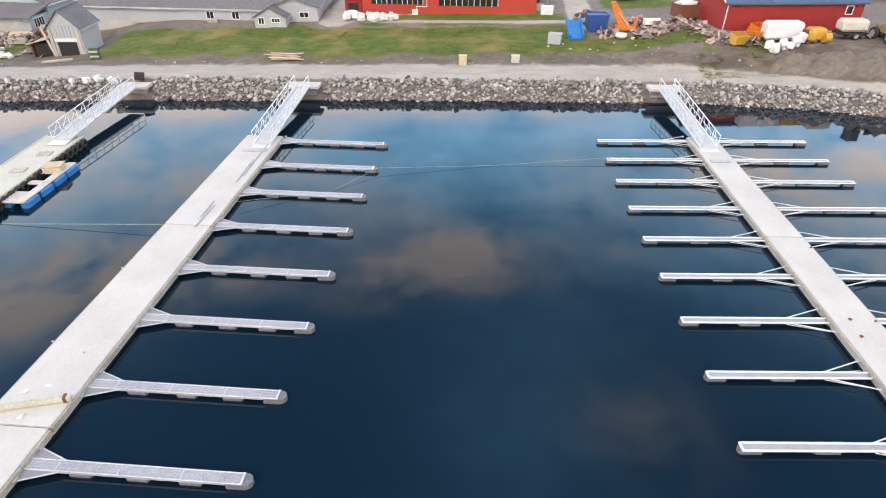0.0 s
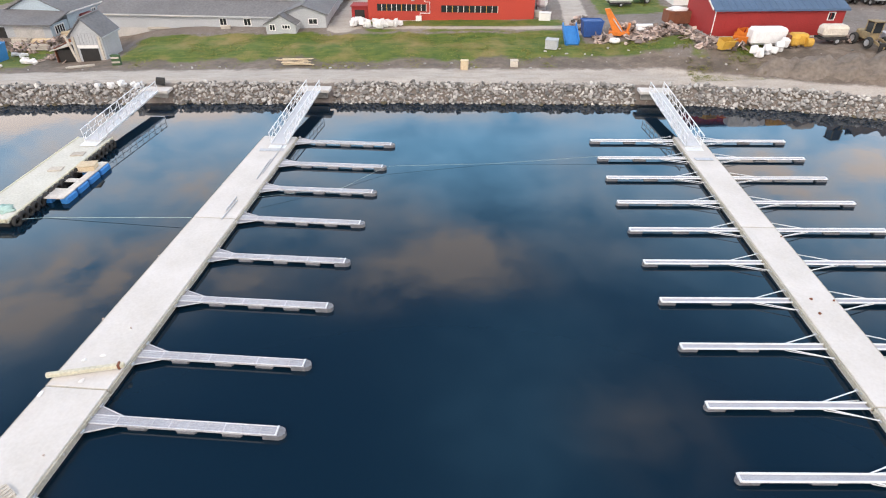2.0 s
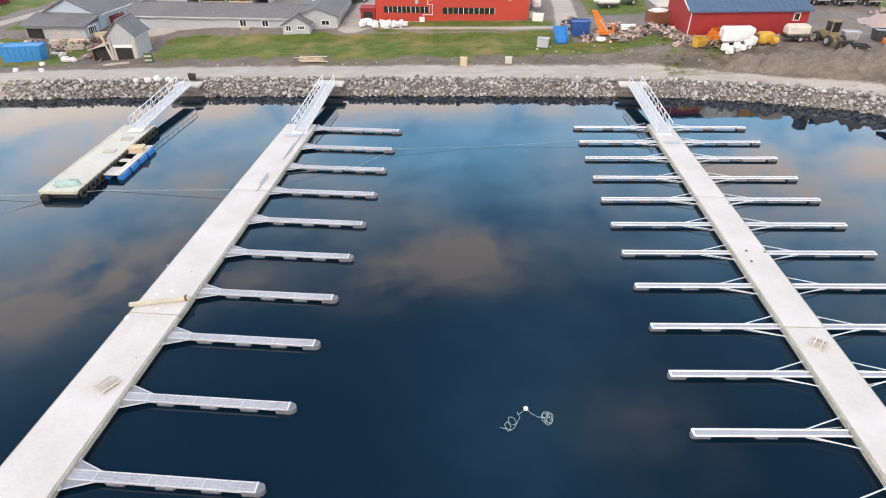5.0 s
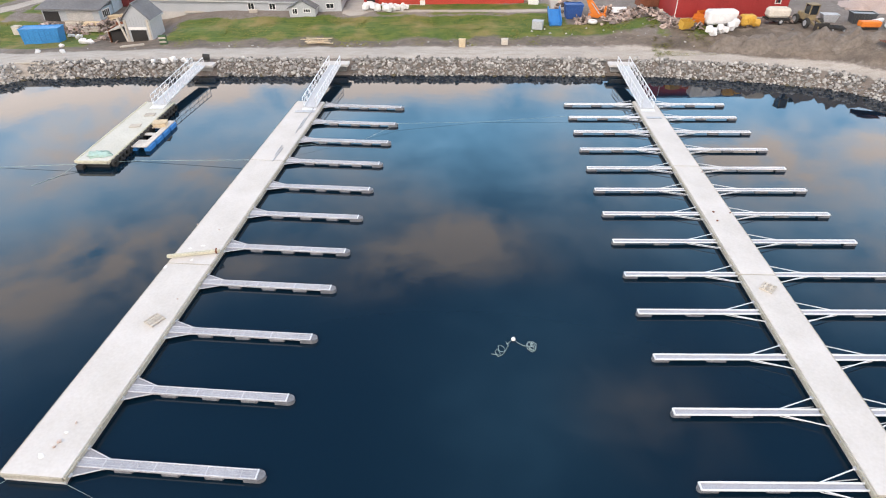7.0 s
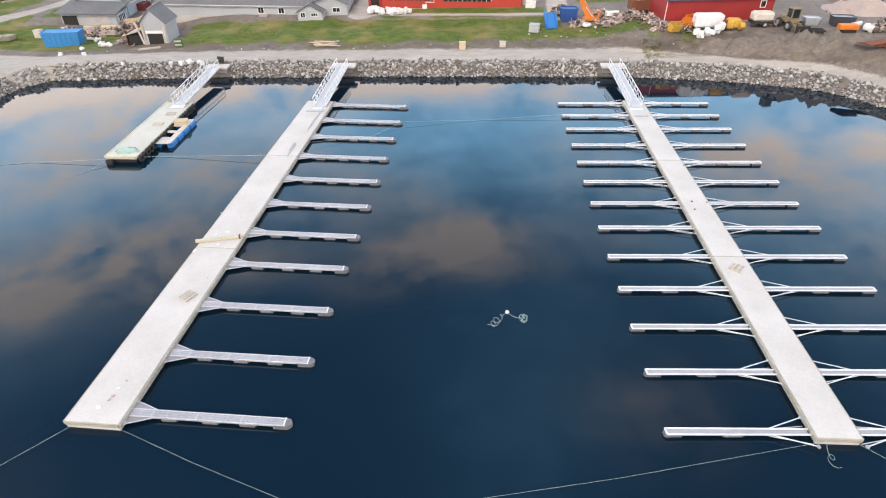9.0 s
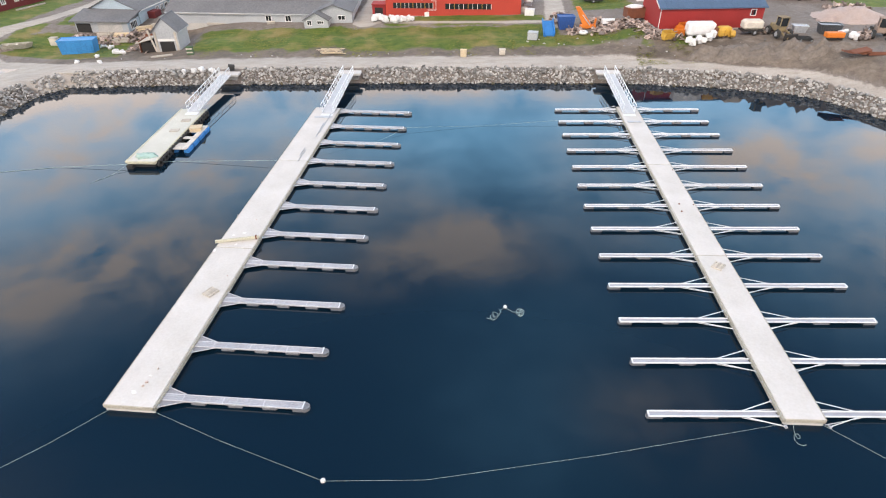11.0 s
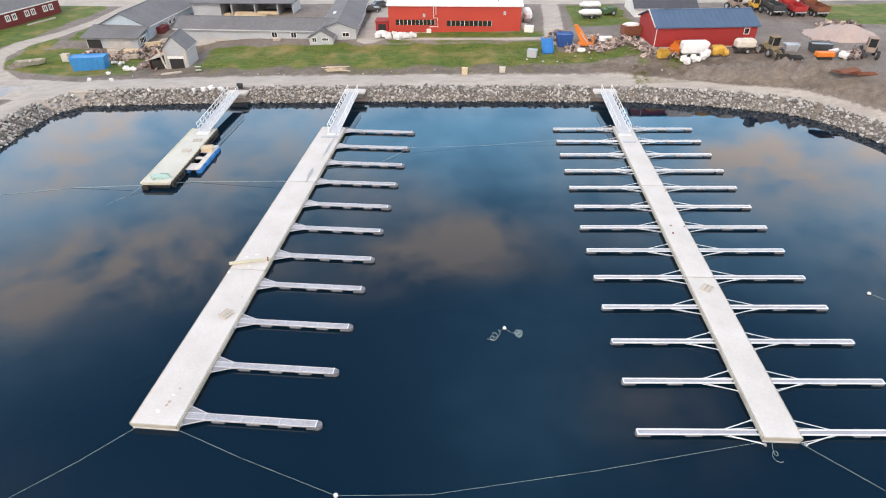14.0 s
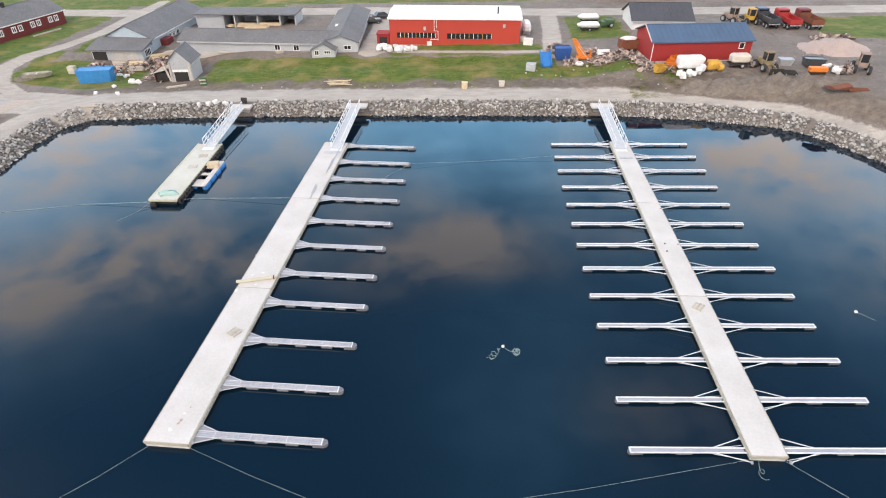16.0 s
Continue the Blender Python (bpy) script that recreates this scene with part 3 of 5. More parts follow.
def landing(x0, x1, y0, y1, top, label):
    e = thing("landing_slab", Matrix(), label, "concrete slab", "landing slabs")
    e.matrix_world = pose((x0 + x1) / 2, (y0 + y1) / 2, 0)
    bm = B()
    box(bm, (0, 0, top - 0.17), (x1 - x0, y1 - y0, 0.34), bevel=0.04)
    part("slab", bm, M_CONC, e)
    bm = B()
    box(bm, (0, 0.3, top - 0.73), (x1 - x0 - 0.8, y1 - y0 - 0.7, 0.8))
    part("footing", bm, M_ROCK1, e)


landing(-21.0, -17.8, 59.7, 61.2, 1.6, "pale concrete landing slab on the rock bank")
landing(16.6, 20.0, 61.2, 62.7, 1.6, "pale concrete landing slab on the rock bank")
landing(-38.8, -35.7, 58.9, 60.4, 1.45, "pale concrete landing slab beside a black tyre")
gangway((-19.9, 46.9, HL + 0.1), (-19.5, 60.0, 1.52), 1.45, "white aluminium gangway from the wide pier to the bank")
gangway((18.65, 48.4, HR + 0.1), (18.3, 61.5, 1.52), 1.45, "white aluminium gangway from the narrow pier to the bank")
gangway((-37.1, 46.1, 0.92), (-37.3, 58.6, 1.47), 1.45, "white aluminium gangway down to the old pier")


# ---------------------------------------------------------------- more surfaces
def plain(name, c, rough=0.6, metal=0.0, tint=0.0):
    return material(name, c, tuple(v * 0.75 for v in c), 2.5, rough, metal, bump=0.08, random_tint=tint)


M_ORANGE = plain("orange_machine_paint", (0.72, 0.2, 0.02))
M_YELLOW = material("yellow_machine_paint", (0.62, 0.36, 0.04), (0.45, 0.26, 0.05), 3.0, 0.65, bump=0.05)
M_WRAP = plain("white_bale_wrap", (0.8, 0.79, 0.78), 0.5)
M_RUST = material("rusty_steel", (0.22, 0.075, 0.035), (0.13, 0.05, 0.03), 4.0, 0.9, bump=0.3)
M_SCRAP = material("mixed_scrap", (0.42, 0.36, 0.32), (0.19, 0.12, 0.095), 6.0, 0.8, bump=0.3, random_tint=0.8, island=True)
M_EARTH = material("brown_earth", (0.135, 0.11, 0.09), (0.21, 0.18, 0.153), 3.0, 0.95, bump=0.9, fine=10)
M_GRAVEL = material("pinkish_gravel", (0.44, 0.35, 0.31), (0.38, 0.3, 0.265), 1.5, 0.95, bump=0.5)
M_TRUCKRED = material("red_lorry_paint", (0.42, 0.02, 0.02), (0.28, 0.03, 0.025), 3.0, 0.55, bump=0.05)
M_TRUCKDARK = material("dark_red_lorry_paint", (0.2, 0.02, 0.02), (0.14, 0.03, 0.025), 3.0, 0.6, bump=0.05)
M_TRUCKBLUE = plain("dark_blue_lorry_paint", (0.04, 0.06, 0.13), 0.4)
M_CARGREY = plain("dark_grey_car_paint", (0.06, 0.065, 0.07), 0.3)
M_MUDDY = material("muddy_yellow_paint", (0.33, 0.25, 0.12), (0.15, 0.115, 0.08), 5.0, 0.85, bump=0.2)
M_GREEN = plain("green_machine_paint", (0.06, 0.12, 0.05))
M_MACHINE = material("faded_machine_paint", (0.36, 0.27, 0.22), (0.22, 0.16, 0.12), 4.0, 0.8, bump=0.1)
M_ROPE = plain("pale_green_rope", (0.34, 0.44, 0.43), 0.8)
M_PALEWOOD = material("grey_weathered_boards", (0.56, 0.51, 0.44), (0.42, 0.38, 0.32), 4.0, 0.9, random_tint=0.2)
M_EDGE = material("pale_edge_timber", (0.58, 0.55, 0.42), (0.45, 0.43, 0.33), 3.0, 0.85)
M_OLDDECK = material("old_greenish_concrete", (0.6, 0.59, 0.53), (0.46, 0.455, 0.4), 1.4, 0.9, fine=22, bump=0.06, spread=0.5, grain=0.3)
M_RAFT = material("pale_worn_boards", (0.6, 0.57, 0.52), (0.42, 0.39, 0.35), 4.0, 0.85, random_tint=0.12)
M_DEEPBLUE = material("deep_blue_steel", (0.02, 0.085, 0.3), (0.015, 0.06, 0.22), 2.0, 0.6)
M_STAIN = plain("green_deck_stain", (0.42, 0.58, 0.5), 0.9)


# ---------------------------------------------------------------- shapes that come again
def blob(bm, c, s, seed, squash=1.0, lump=0.18, sub=2):
    """A lumpy rounded body of size s about c."""
    r = bmesh.ops.create_icosphere(bm, subdivisions=sub, radius=0.5)
    for v in r["verts"]:
        k = 1 + lump * noise.noise(v.co * 4.0 + Vector((seed * 7.3, seed, 0)))
        v.co = Vector(c) + Vector((v.co.x * s[0] * k, v.co.y * s[1] * k, v.co.z * s[2] * k * squash))
    return bm


def tube(bm, pts, r=0.03, n=5):
    """A line of round section through points."""
    pts = [Vector(p) for p in pts]
    rows = []
    for i, p in enumerate(pts):
        d = (pts[min(i + 1, len(pts) - 1)] - pts[max(i - 1, 0)]).normalized()
        u = d.cross(Vector((0, 0, 1)))
        u = u.normalized() if u.length > 1e-4 else Vector((1, 0, 0))
        v = d.cross(u)
        rows.append([bm.verts.new(p + r * (math.cos(2 * math.pi * k / n) * u + math.sin(2 * math.pi * k / n) * v)) for k in range(n)])
    for a, b in zip(rows, rows[1:]):
        for k in range(n):
            bm.faces.new((a[k], a[(k + 1) % n], b[(k + 1) % n], b[k]))
    bmesh.ops.recalc_face_normals(bm, faces=bm.faces)
    return bm


def wheel(e, c, r, w, axis="X"):
    o = part("tyre", ring(B(), c, r * 0.72, r * 0.3, axis), M_RUBBER, e)
    d = {"X": Vector((w / 2, 0, 0)), "Y": Vector((0, w / 2, 0))}[axis]
    part("rim", rod(B(), Vector(c) - d, Vector(c) + d, r * 0.55, 10), M_GALV, o)


def heap(name, x, y, w, d, h, mat, label, category, seed=1):
    """A mound of loose stuff on the ground."""
    n, bm = 16, B()
    grid = {}
    for i in range(n + 1):
        for j in range(n + 1):
            u, v = 2 * i / n - 1, 2 * j / n - 1
            r = math.hypot(u, v)
            px, py = x + u * w / 2, y + v * d / 2
            r *= 1 + 0.45 * noise.noise((u * 1.8 + seed * 3, v * 1.8, seed))
            z = h * max(0.0, 1 - r) ** 0.75 * (1.1 + 0.9 * noise.noise((u * 2.8 + seed, v * 2.8, seed)))
            grid[i, j] = bm.verts.new(inland_point((px, py, gz(px, py) - 0.25 + z + 0.12 * noise.noise((px, py, 2)))))
    for i in range(n):
        for j in range(n):
            bm.faces.new((grid[i, j], grid[i + 1, j], grid[i + 1, j + 1], grid[i, j + 1]))
    return tagged(part(name, bm, mat, smooth=True), label, category)


def bag(x, y, s, label="white wrapped bale lying on the ground", z=0.0, rz=0.0, seed=1.0, mat=None):
    rnd, bm = random.Random(int(seed * 100)), B()
    for k in range(5):
        q = pose(rnd.uniform(-0.32, 0.32) * s[0], rnd.uniform(-0.3, 0.3) * s[1], s[2] * (0.3 + 0.1 * k), rnd.uniform(-16, 16), rnd.uniform(-16, 16), rnd.uniform(0, 90))
        box(bm, (0, 0, 0), (s[0] * rnd.uniform(0.35, 0.65), s[1] * rnd.uniform(0.35, 0.65), s[2] * rnd.uniform(0.45, 0.65)), m=q, bevel=0.07 * s[2])
    ob = part("bale", bm, mat or M_WRAP)
    ob.matrix_world = inland(pose(x, y, gz(x, y) + z, 0, 0, rz))
    return tagged(ob, label, "bale", "white bales")


def timber_stack(x, y, n, length, rz, label, mat=None, rows=3, z=None, fan=3):
    e = thing("timber_stack", pose(x, y, gz(x, y) if z is None else z, 0, 0, rz), label, "timber stack", "timber stacks")
    for k in range(rows):
        for i in range(n - k):
            part("plank", box(B(), (random.uniform(-0.25, 0.25), (i - n / 2 + k / 2) * 0.3, 0.1 + k * 0.17), (length * random.uniform(0.85, 1.05), 0.24, 0.15), random.uniform(-fan, fan)), mat or M_PLANK, e)
    return e


def pallet(x, y, z, rz, label):
    e = thing("pallet", pose(x, y, z, 0, 0, rz), label, "pallet", "pallets")
    for i in range(5):
        part("slat", box(B(), (0, (i - 2) * 0.18, 0.13), (1.0, 0.12, 0.025)), M_PALEWOOD, e)
    for i in (-1, 0, 1):
        part("bearer", box(B(), (i * 0.43, 0, 0.06), (0.1, 0.84, 0.11)), M_PALEWOOD, e)
    return e


def skip(x, y, z, s, rz, mat, label, open_top=True):
    """A steel container of size s with ribs and a rim."""
    e = thing("steel_container", pose(x, y, z, 0, 0, rz), label, "container")
    w, d, h = s
    bm = B()
    solid(bm, [(-w / 2 + 0.25, -d / 2, 0), (w / 2 - 0.25, -d / 2, 0), (w / 2 - 0.25, d / 2, 0), (-w / 2 + 0.25, d / 2, 0), (-w / 2, -d / 2, h), (w / 2, -d / 2, h), (w / 2, d / 2, h), (-w / 2, d / 2, h)],
          [(0, 1, 2, 3), (0, 1, 5, 4), (1, 2, 6, 5), (2, 3, 7, 6), (3, 0, 4, 7), (4, 5, 6, 7)])
    part("body", bm, mat, e)
    for i in range(7):
        part("rib", box(B(), (-w / 2 + 0.45 + i * (w - 0.9) / 6, -d / 2 - 0.03, h / 2), (0.09, 0.06, h - 0.1)), mat, e)
    for sgn in (-1, 1):
        part("rim", box(B(), (0, sgn * d / 2, h + 0.03), (w + 0.1, 0.12, 0.12)), mat, e)
        part("rim", box(B(), (sgn * w / 2, 0, h + 0.03), (0.12, d - 0.12, 0.12)), mat, e)
    return e


def lorry(x, y, rz, mat, bed_mat, label, size=1.0):
    """A lorry with its tail towards -y: cab ahead, tipper bed behind."""
    e = thing("lorry", pose(x, y, gz(x, y), 0, 0, rz), label, "lorry", "parked lorries")
    k = size
    part("chassis", box(B(), (0, 0.4 * k, 0.85 * k), (0.9 * k, 6.6 * k, 0.3 * k)), M_DARK, e)
    cab = part("cab", box(B(), (0, 3.0 * k, 1.85 * k), (2.3 * k, 1.9 * k, 1.9 * k), bevel=0.15), mat, e)
    part("windscreen", box(B(), (0, 2.03 * k, 2.25 * k), (1.9 * k, 0.04, 0.7 * k)), M_GLASS, cab)
    bm = B()
    box(bm, (0, -0.7 * k, 1.2 * k), (2.4 * k, 4.9 * k, 0.12))
    for s in (-1, 1):
        box(bm, (s * 1.16 * k, -0.7 * k, 1.65 * k), (0.09, 4.9 * k, 0.85 * k))
    box(bm, (0, 1.7 * k, 1.75 * k), (2.24 * k, 0.09, 1.1 * k))
    box(bm, (0, -3.1 * k, 1.6 * k), (2.24 * k, 0.09, 0.75 * k))
    part("tipper_bed", bm, bed_mat, e)
    for yy in (2.9, -1.2, -2.4):
        for s in (-1, 1):
            wheel(e, (s * 1.0 * k, yy * k, 0.5 * k), 0.5 * k, 0.3 * k)
    part("tail_lamp_bar", box(B(), (0, -3.2 * k, 0.95 * k), (2.2 * k, 0.1, 0.18 * k)), M_GALV, e)
    return e


def car(x, y, rz, mat, label):
    e = thing("car", pose(x, y, gz(x, y), 0, 0, rz), label, "car", "parked cars")
    bm = B()
    box(bm, (0, 0, 0.62), (1.75, 4.3, 0.62), bevel=0.16)
    part("body", bm, mat, e)
    bm = B()
    solid(bm, [(-0.8, -1.7, 0.9), (0.8, -1.7, 0.9), (0.8, 0.9, 0.9), (-0.8, 0.9, 0.9), (-0.62, -1.2, 1.45), (0.62, -1.2, 1.45), (0.62, 0.25, 1.45), (-0.62, 0.25, 1.45)],
          [(0, 1, 2, 3), (0, 1, 5, 4), (1, 2, 6, 5), (2, 3, 7, 6), (3, 0, 4, 7), (4, 5, 6, 7)])
    part("glasshouse", bm, M_GLASS, e)
    part("roof_panel", box(B(), (0, -0.48, 1.47), (1.26, 1.45, 0.05)), mat, e)
    for yy in (-1.35, 1.35):
        for s in (-1, 1):
            wheel(e, (s * 0.8, yy, 0.32), 0.32, 0.2)
    return e


def scrap_pile(x, y, w, d, h, n, seed, label):
    """A heap of odd bars, sheets and boxes."""
    rnd, bm = random.Random(seed), B()
    for _ in range(n):
        u, v = rnd.uniform(-1, 1), rnd.uniform(-1, 1)
        px, py = x + u * w / 2, y + v * d / 2
        z = gz(px, py) + rnd.uniform(0.0, h) * max(0.15, 1 - math.hypot(u, v) * 0.8)
        m = pose(px, py, z + 0.1, rnd.uniform(-35, 35), rnd.uniform(-35, 35), rnd.uniform(0, 180))
        m = inland(m)
        box(bm, (0, 0, 0), rnd.choice([(rnd.uniform(0.8, 2.4), 0.12, 0.1), (rnd.uniform(0.4, 1.0), rnd.uniform(0.4, 0.9), 0.06), (0.5, 0.4, 0.4), (rnd.uniform(0.3, 0.8), 0.3, 0.3)]), m=m)
    return tagged(part("scrap_pile", bm, M_SCRAP), label, "scrap pile", kind="stuff")


# ---------------------------------------------------------------- buildings
def window(e, m, w, h, bars=1, frame_mat=None, t=0.06):
    """A window on a wall whose outside looks along -y of m."""
    o = part("window", box(B(), (0, -0.01, 0), (w, 0.03, h), m=m), M_GLASS, e)
    for s in (-1, 1):
        part("frame", box(B(), (s * w / 2, -0.03, 0), (t * 1.6, t, h + t * 1.6), m=m), frame_mat or M_WHITE, o)
        part("frame", box(B(), (0, -0.03, s * h / 2), (w - t * 1.6, t, t * 1.6), m=m), frame_mat or M_WHITE, o)
    for k in range(bars):
        part("bar", box(B(), (w * ((k + 1) / (bars + 1) - 0.5), -0.03, 0), (t, t * 0.8, h - t), m=m), frame_mat or M_WHITE, o)
    return o


def gable_house(name, m, length, depth, eave, ridge, wall_mat, roof_mat, label, over=0.35, boards=0.0, seams=0.0):
    """A house along x with its front at y = 0 and its gables at the ends; the ground is z = 0."""
    e = thing(name, m, label, "building")
    bm = B()
    solid(bm, [(0, 0, -1.5), (length, 0, -1.5), (length, depth, -1.5), (0, depth, -1.5), (0, 0, eave), (length, 0, eave), (length, depth, eave), (0, depth, eave), (0, depth / 2, ridge), (length, depth / 2, ridge)],
          [(0, 1, 5, 4), (2, 3, 7, 6), (1, 2, 6, 9, 5), (3, 0, 4, 8, 7), (4, 5, 9, 8), (6, 7, 8, 9), (3, 2, 1, 0)])
    w = part("wall", bm, wall_mat, e)
    if boards:
        for i in range(1, int(length / boards)):
            part("board_strip", box(B(), (i * boards, -0.015, eave / 2 - 0.5), (0.07, 0.03, eave + 0.9)), wall_mat, w)
    part("foundation", box(B(), (length / 2, depth / 2, -0.65), (length + 0.06, depth + 0.06, 1.5)), M_CONC2, e, "grey concrete foundation")
    k = (ridge - eave) / (depth / 2)
    for s in (0, 1):
        y0, y1 = (-over, depth / 2) if s == 0 else (depth + over, depth / 2)
        z0, z1 = eave - over * k + 0.06, ridge + 0.06
        a = [(-over, y0, z0), (length + over, y0, z0), (length + over, y1, z1), (-over, y1, z1)]
        bm = B()
        solid(bm, a + [(x, y, z + 0.14) for x, y, z in a], [(0, 1, 2, 3), (4, 5, 6, 7), (0, 1, 5, 4), (1, 2, 6, 5), (2, 3, 7, 6), (3, 0, 4, 7)])
        o = part("roof", bm, roof_mat, e)
        if seams and s == 0:
            for i in range(1, int(length / seams)):
                bm = B()
                rod(bm, (i * seams, y0 + 0.02, z0 + 0.15), (i * seams, y1, z1 + 0.15), 0.035, 4)
                part("seam", bm, roof_mat, o)
        part("fascia", box(B(), (length / 2, y0 + (-0.02 if s == 0 else 0.02), z0 + 0.02), (length + 2 * over, 0.05, 0.2)), M_WHITE if wall_mat in (M_MAROON, M_BLUEWALL) else roof_mat if wall_mat is M_REDDARK else M_GREYWALL, e)
    part("ridge_cap", box(B(), (length / 2, depth / 2, ridge + 0.2), (length + 2 * over, 0.3, 0.06)), roof_mat, e)
    return e


# red workshop hall
hall = thing("workshop_hall", pose(-16.9, 83.2, 5.75), "bright red workshop hall with a white roof and window bands", "building")
HALL_W, HALL_D = 23.5, 10.0
part("wall", box(B(), (HALL_W / 2, HALL_D / 2, 2.2), (HALL_W, HALL_D, 5.1)), M_RED, hall)
part("foundation", box(B(), (HALL_W / 2, HALL_D / 2, -0.45), (HALL_W + 0.12, HALL_D + 0.12, 1.3)), M_CONC2, hall, "pale concrete plinth")
bm = B()
solid(bm, [(-0.3, -0.25, 4.7), (HALL_W + 0.3, -0.25, 4.7), (HALL_W + 0.3, HALL_D + 0.3, 4.7), (-0.3, HALL_D + 0.3, 4.7), (-0.3, -0.25, 4.88), (HALL_W + 0.3, -0.25, 4.88), (HALL_W + 0.3, HALL_D + 0.3, 4.88), (-0.3, HALL_D + 0.3, 4.88), (-0.3, HALL_D / 2, 5.3), (HALL_W + 0.3, HALL_D / 2, 5.3)],
      [(0, 1, 2, 3), (0, 1, 5, 4), (2, 3, 7, 6), (1, 2, 6, 9, 5), (3, 0, 4, 8, 7), (4, 5, 9, 8), (6, 7, 8, 9)])
part("roof", bm, M_WHITEROOF, hall)
part("eave_trim", box(B(), (HALL_W / 2, -0.28, 4.76), (HALL_W + 0.6, 0.06, 0.2)), M_WHITE, hall)
for x0, x1, zc in ((1.3, 8.3, 1.9), (10.4, 18.4, 1.8)):
    band = part("window_band", box(B(), ((x0 + x1) / 2, -0.02, zc), (x1 - x0, 0.05, 0.92)), M_DARK, hall, "dark window band")
    n = 10
    for i in range(n):
        w = (x1 - x0) / n
        part("pane", box(B(), (x0 + (i + 0.5) * w, -0.05, zc), (w - 0.16, 0.02, 0.74)), M_GLASS, band)
        part("mullion", box(B(), (x0 + (i + 1) * w - 0.02, -0.06, zc), (0.07, 0.05, 0.9)), M_YELLOW if i % 3 == 1 else M_WHITE, band)
for pts in ([(8.1, -0.1, 4.6), (8.1, -0.1, 2.7), (8.8, -0.1, 2.7), (8.8, -0.1, 1.2), (7.4, -0.1, 1.2), (7.4, -0.1, 0.5)], [(8.5, -0.1, 4.6), (8.5, -0.1, 3.2)]):
    part("pipe", tube(B(), pts, 0.07), M_WHITE, hall, "white wall pipe")
part("wall_box", box(B(), (7.2, -0.2, 0.5), (0.8, 0.4, 0.7), bevel=0.03), M_WHITE, hall)
for x, z in ((6.4, 3.1), (20.6, 3.6)):
    part("vent", box(B(), (x, -0.06, z), (0.45, 0.1, 0.6)), M_GREYWALL, hall)
part("chimney_pipe", rod(B(), (19.5, 2.6, 4.9), (19.5, 2.6, 6.3), 0.12, 8), M_DARK, hall)
lean = thing("lean_to", pose(-19.4, 83.6, 5.7), "small dark red lean-to beside the hall", "shed")
part("wall", box(B(), (1.2, 1.2, 0.9), (2.3, 2.4, 2.2)), M_REDDARK, lean)
part("roof", box(B(), (1.2, 1.1, 2.08), (2.5, 2.8, 0.12)), M_REDDARK, lean)
# dark panel on the closed wall, painted as the shade of an opening
part("opening_shade", box(B(), (1.2, -0.01, 0.8), (1.4, 0.05, 1.5)), M_DARK, lean)

# red barn
barn = gable_house("storage_barn", pose(27.2, 72.0, 5.55, 0, 0, 6.0), 16.2, 8.0, 3.2, 4.75, M_REDDARK, M_BLUEROOF, "red boarded storage barn with a slate-blue roof", boards=0.5, seams=0.85)
window(barn, pose(14.6, 0, 2.35), 0.8, 0.9, 0)
for x in (0.0, 16.2):
    part("corner_board", box(B(), (x, -0.02, 1.5), (0.1, 0.06, 3.3)), M_WHITE if x == 0 else M_REDDARK, barn)
part("gable_trim", box(B(), (-0.36, 2.0, 4.12), (0.06, 4.4, 0.2), m=Matrix.Translation((0, 2, 4.1)) @ Matrix.Rotation(math.atan(0.45), 4, "X") @ Matrix.Translation((0, -2, -4.1))), M_WHITE, barn)

shed = gable_house("white_shed", pose(28.4, 92.0, 5.9), 11.2, 9.0, 1.7, 3.9, M_WHITE, M_SLATE, "white shed with a dark grey roof", seams=1.2)
for x, y, w, m_, lab in ((27, 121, 9, M_MAROON, "dark red cottage beyond the road"), (38, 119, 7, M_WHITE, "white cottage beyond the road"), (58, 120, 8, M_CONC2, "pale cottage beyond the road")):
    c = gable_house("cottage", pose(x, y, 6.6), w, 7, 2.6, 4.6, m_, M_GREYROOF, lab)
    for i in range(3):
        window(c, pose(1.3 + i * (w - 2.6) / 2, 0, 1.5), 0.9, 1.0)

# long grey building with its wing and hut
grey = gable_house("long_grey_building", pose(-55.3, 81.2, 5.6, 0, 0, -2.0), 28.6, 6.4, 1.95, 3.25, M_GREYWALL, M_GREYROOF, "long low pale grey building with a felt roof")
for x in (18.2, 21.7):
    window(grey, pose(x, 0, 1.15), 1.0, 0.95, 1)
for x, w in ((2.5, 4.5), (11.0, 6.5)):
    part("gutter", rod(B(), (x - w / 2, -0.42, 1.85), (x + w / 2, -0.42, 1.82), 0.07), M_CONC2, grey)
wing = gable_house("grey_wing", pose(-22.3, 79.8, 5.3, 0, 0, 94), 24.0, 6.2, 2.0, 3.1, M_GREYWALL, M_GREYROOF, "grey wing with a felt roof")
window(wing, pose(0, 1.8, 1.1, 0, 0, -90), 1.2, 0.7, 1)
part("skylight", box(B(), (9, 4.6, 2.75), (1.6, 0.8, 0.1), m=Matrix.Rotation(0, 4, "X")), M_WHITE, wing)
hut = gable_house("grey_hut", pose(-26.0, 77.5, 5.05, 0, 0, 90), 4.4, 4.1, 1.4, 2.55, M_GREYWALL, M_GREYROOF, "small pale grey hut with a front gable", over=0.25)
window(hut, pose(0, 3.2, 1.0, 0, 0, -90), 0.75, 0.8, 1)
window(hut, pose(0, 1.3, 1.1, 0, 0, -90), 1.1, 0.5, 2)

# timber store with open bays
store = thing("timber_store", pose(-59.4, 98.8, 5.8, 0, 0, 1.0), "grey open-fronted timber store with stacked planks", "shed")
part("back_wall", box(B(), (10.4, 5.6, 1.3), (20.8, 0.2, 3.0)), M_GREYWALL, store)
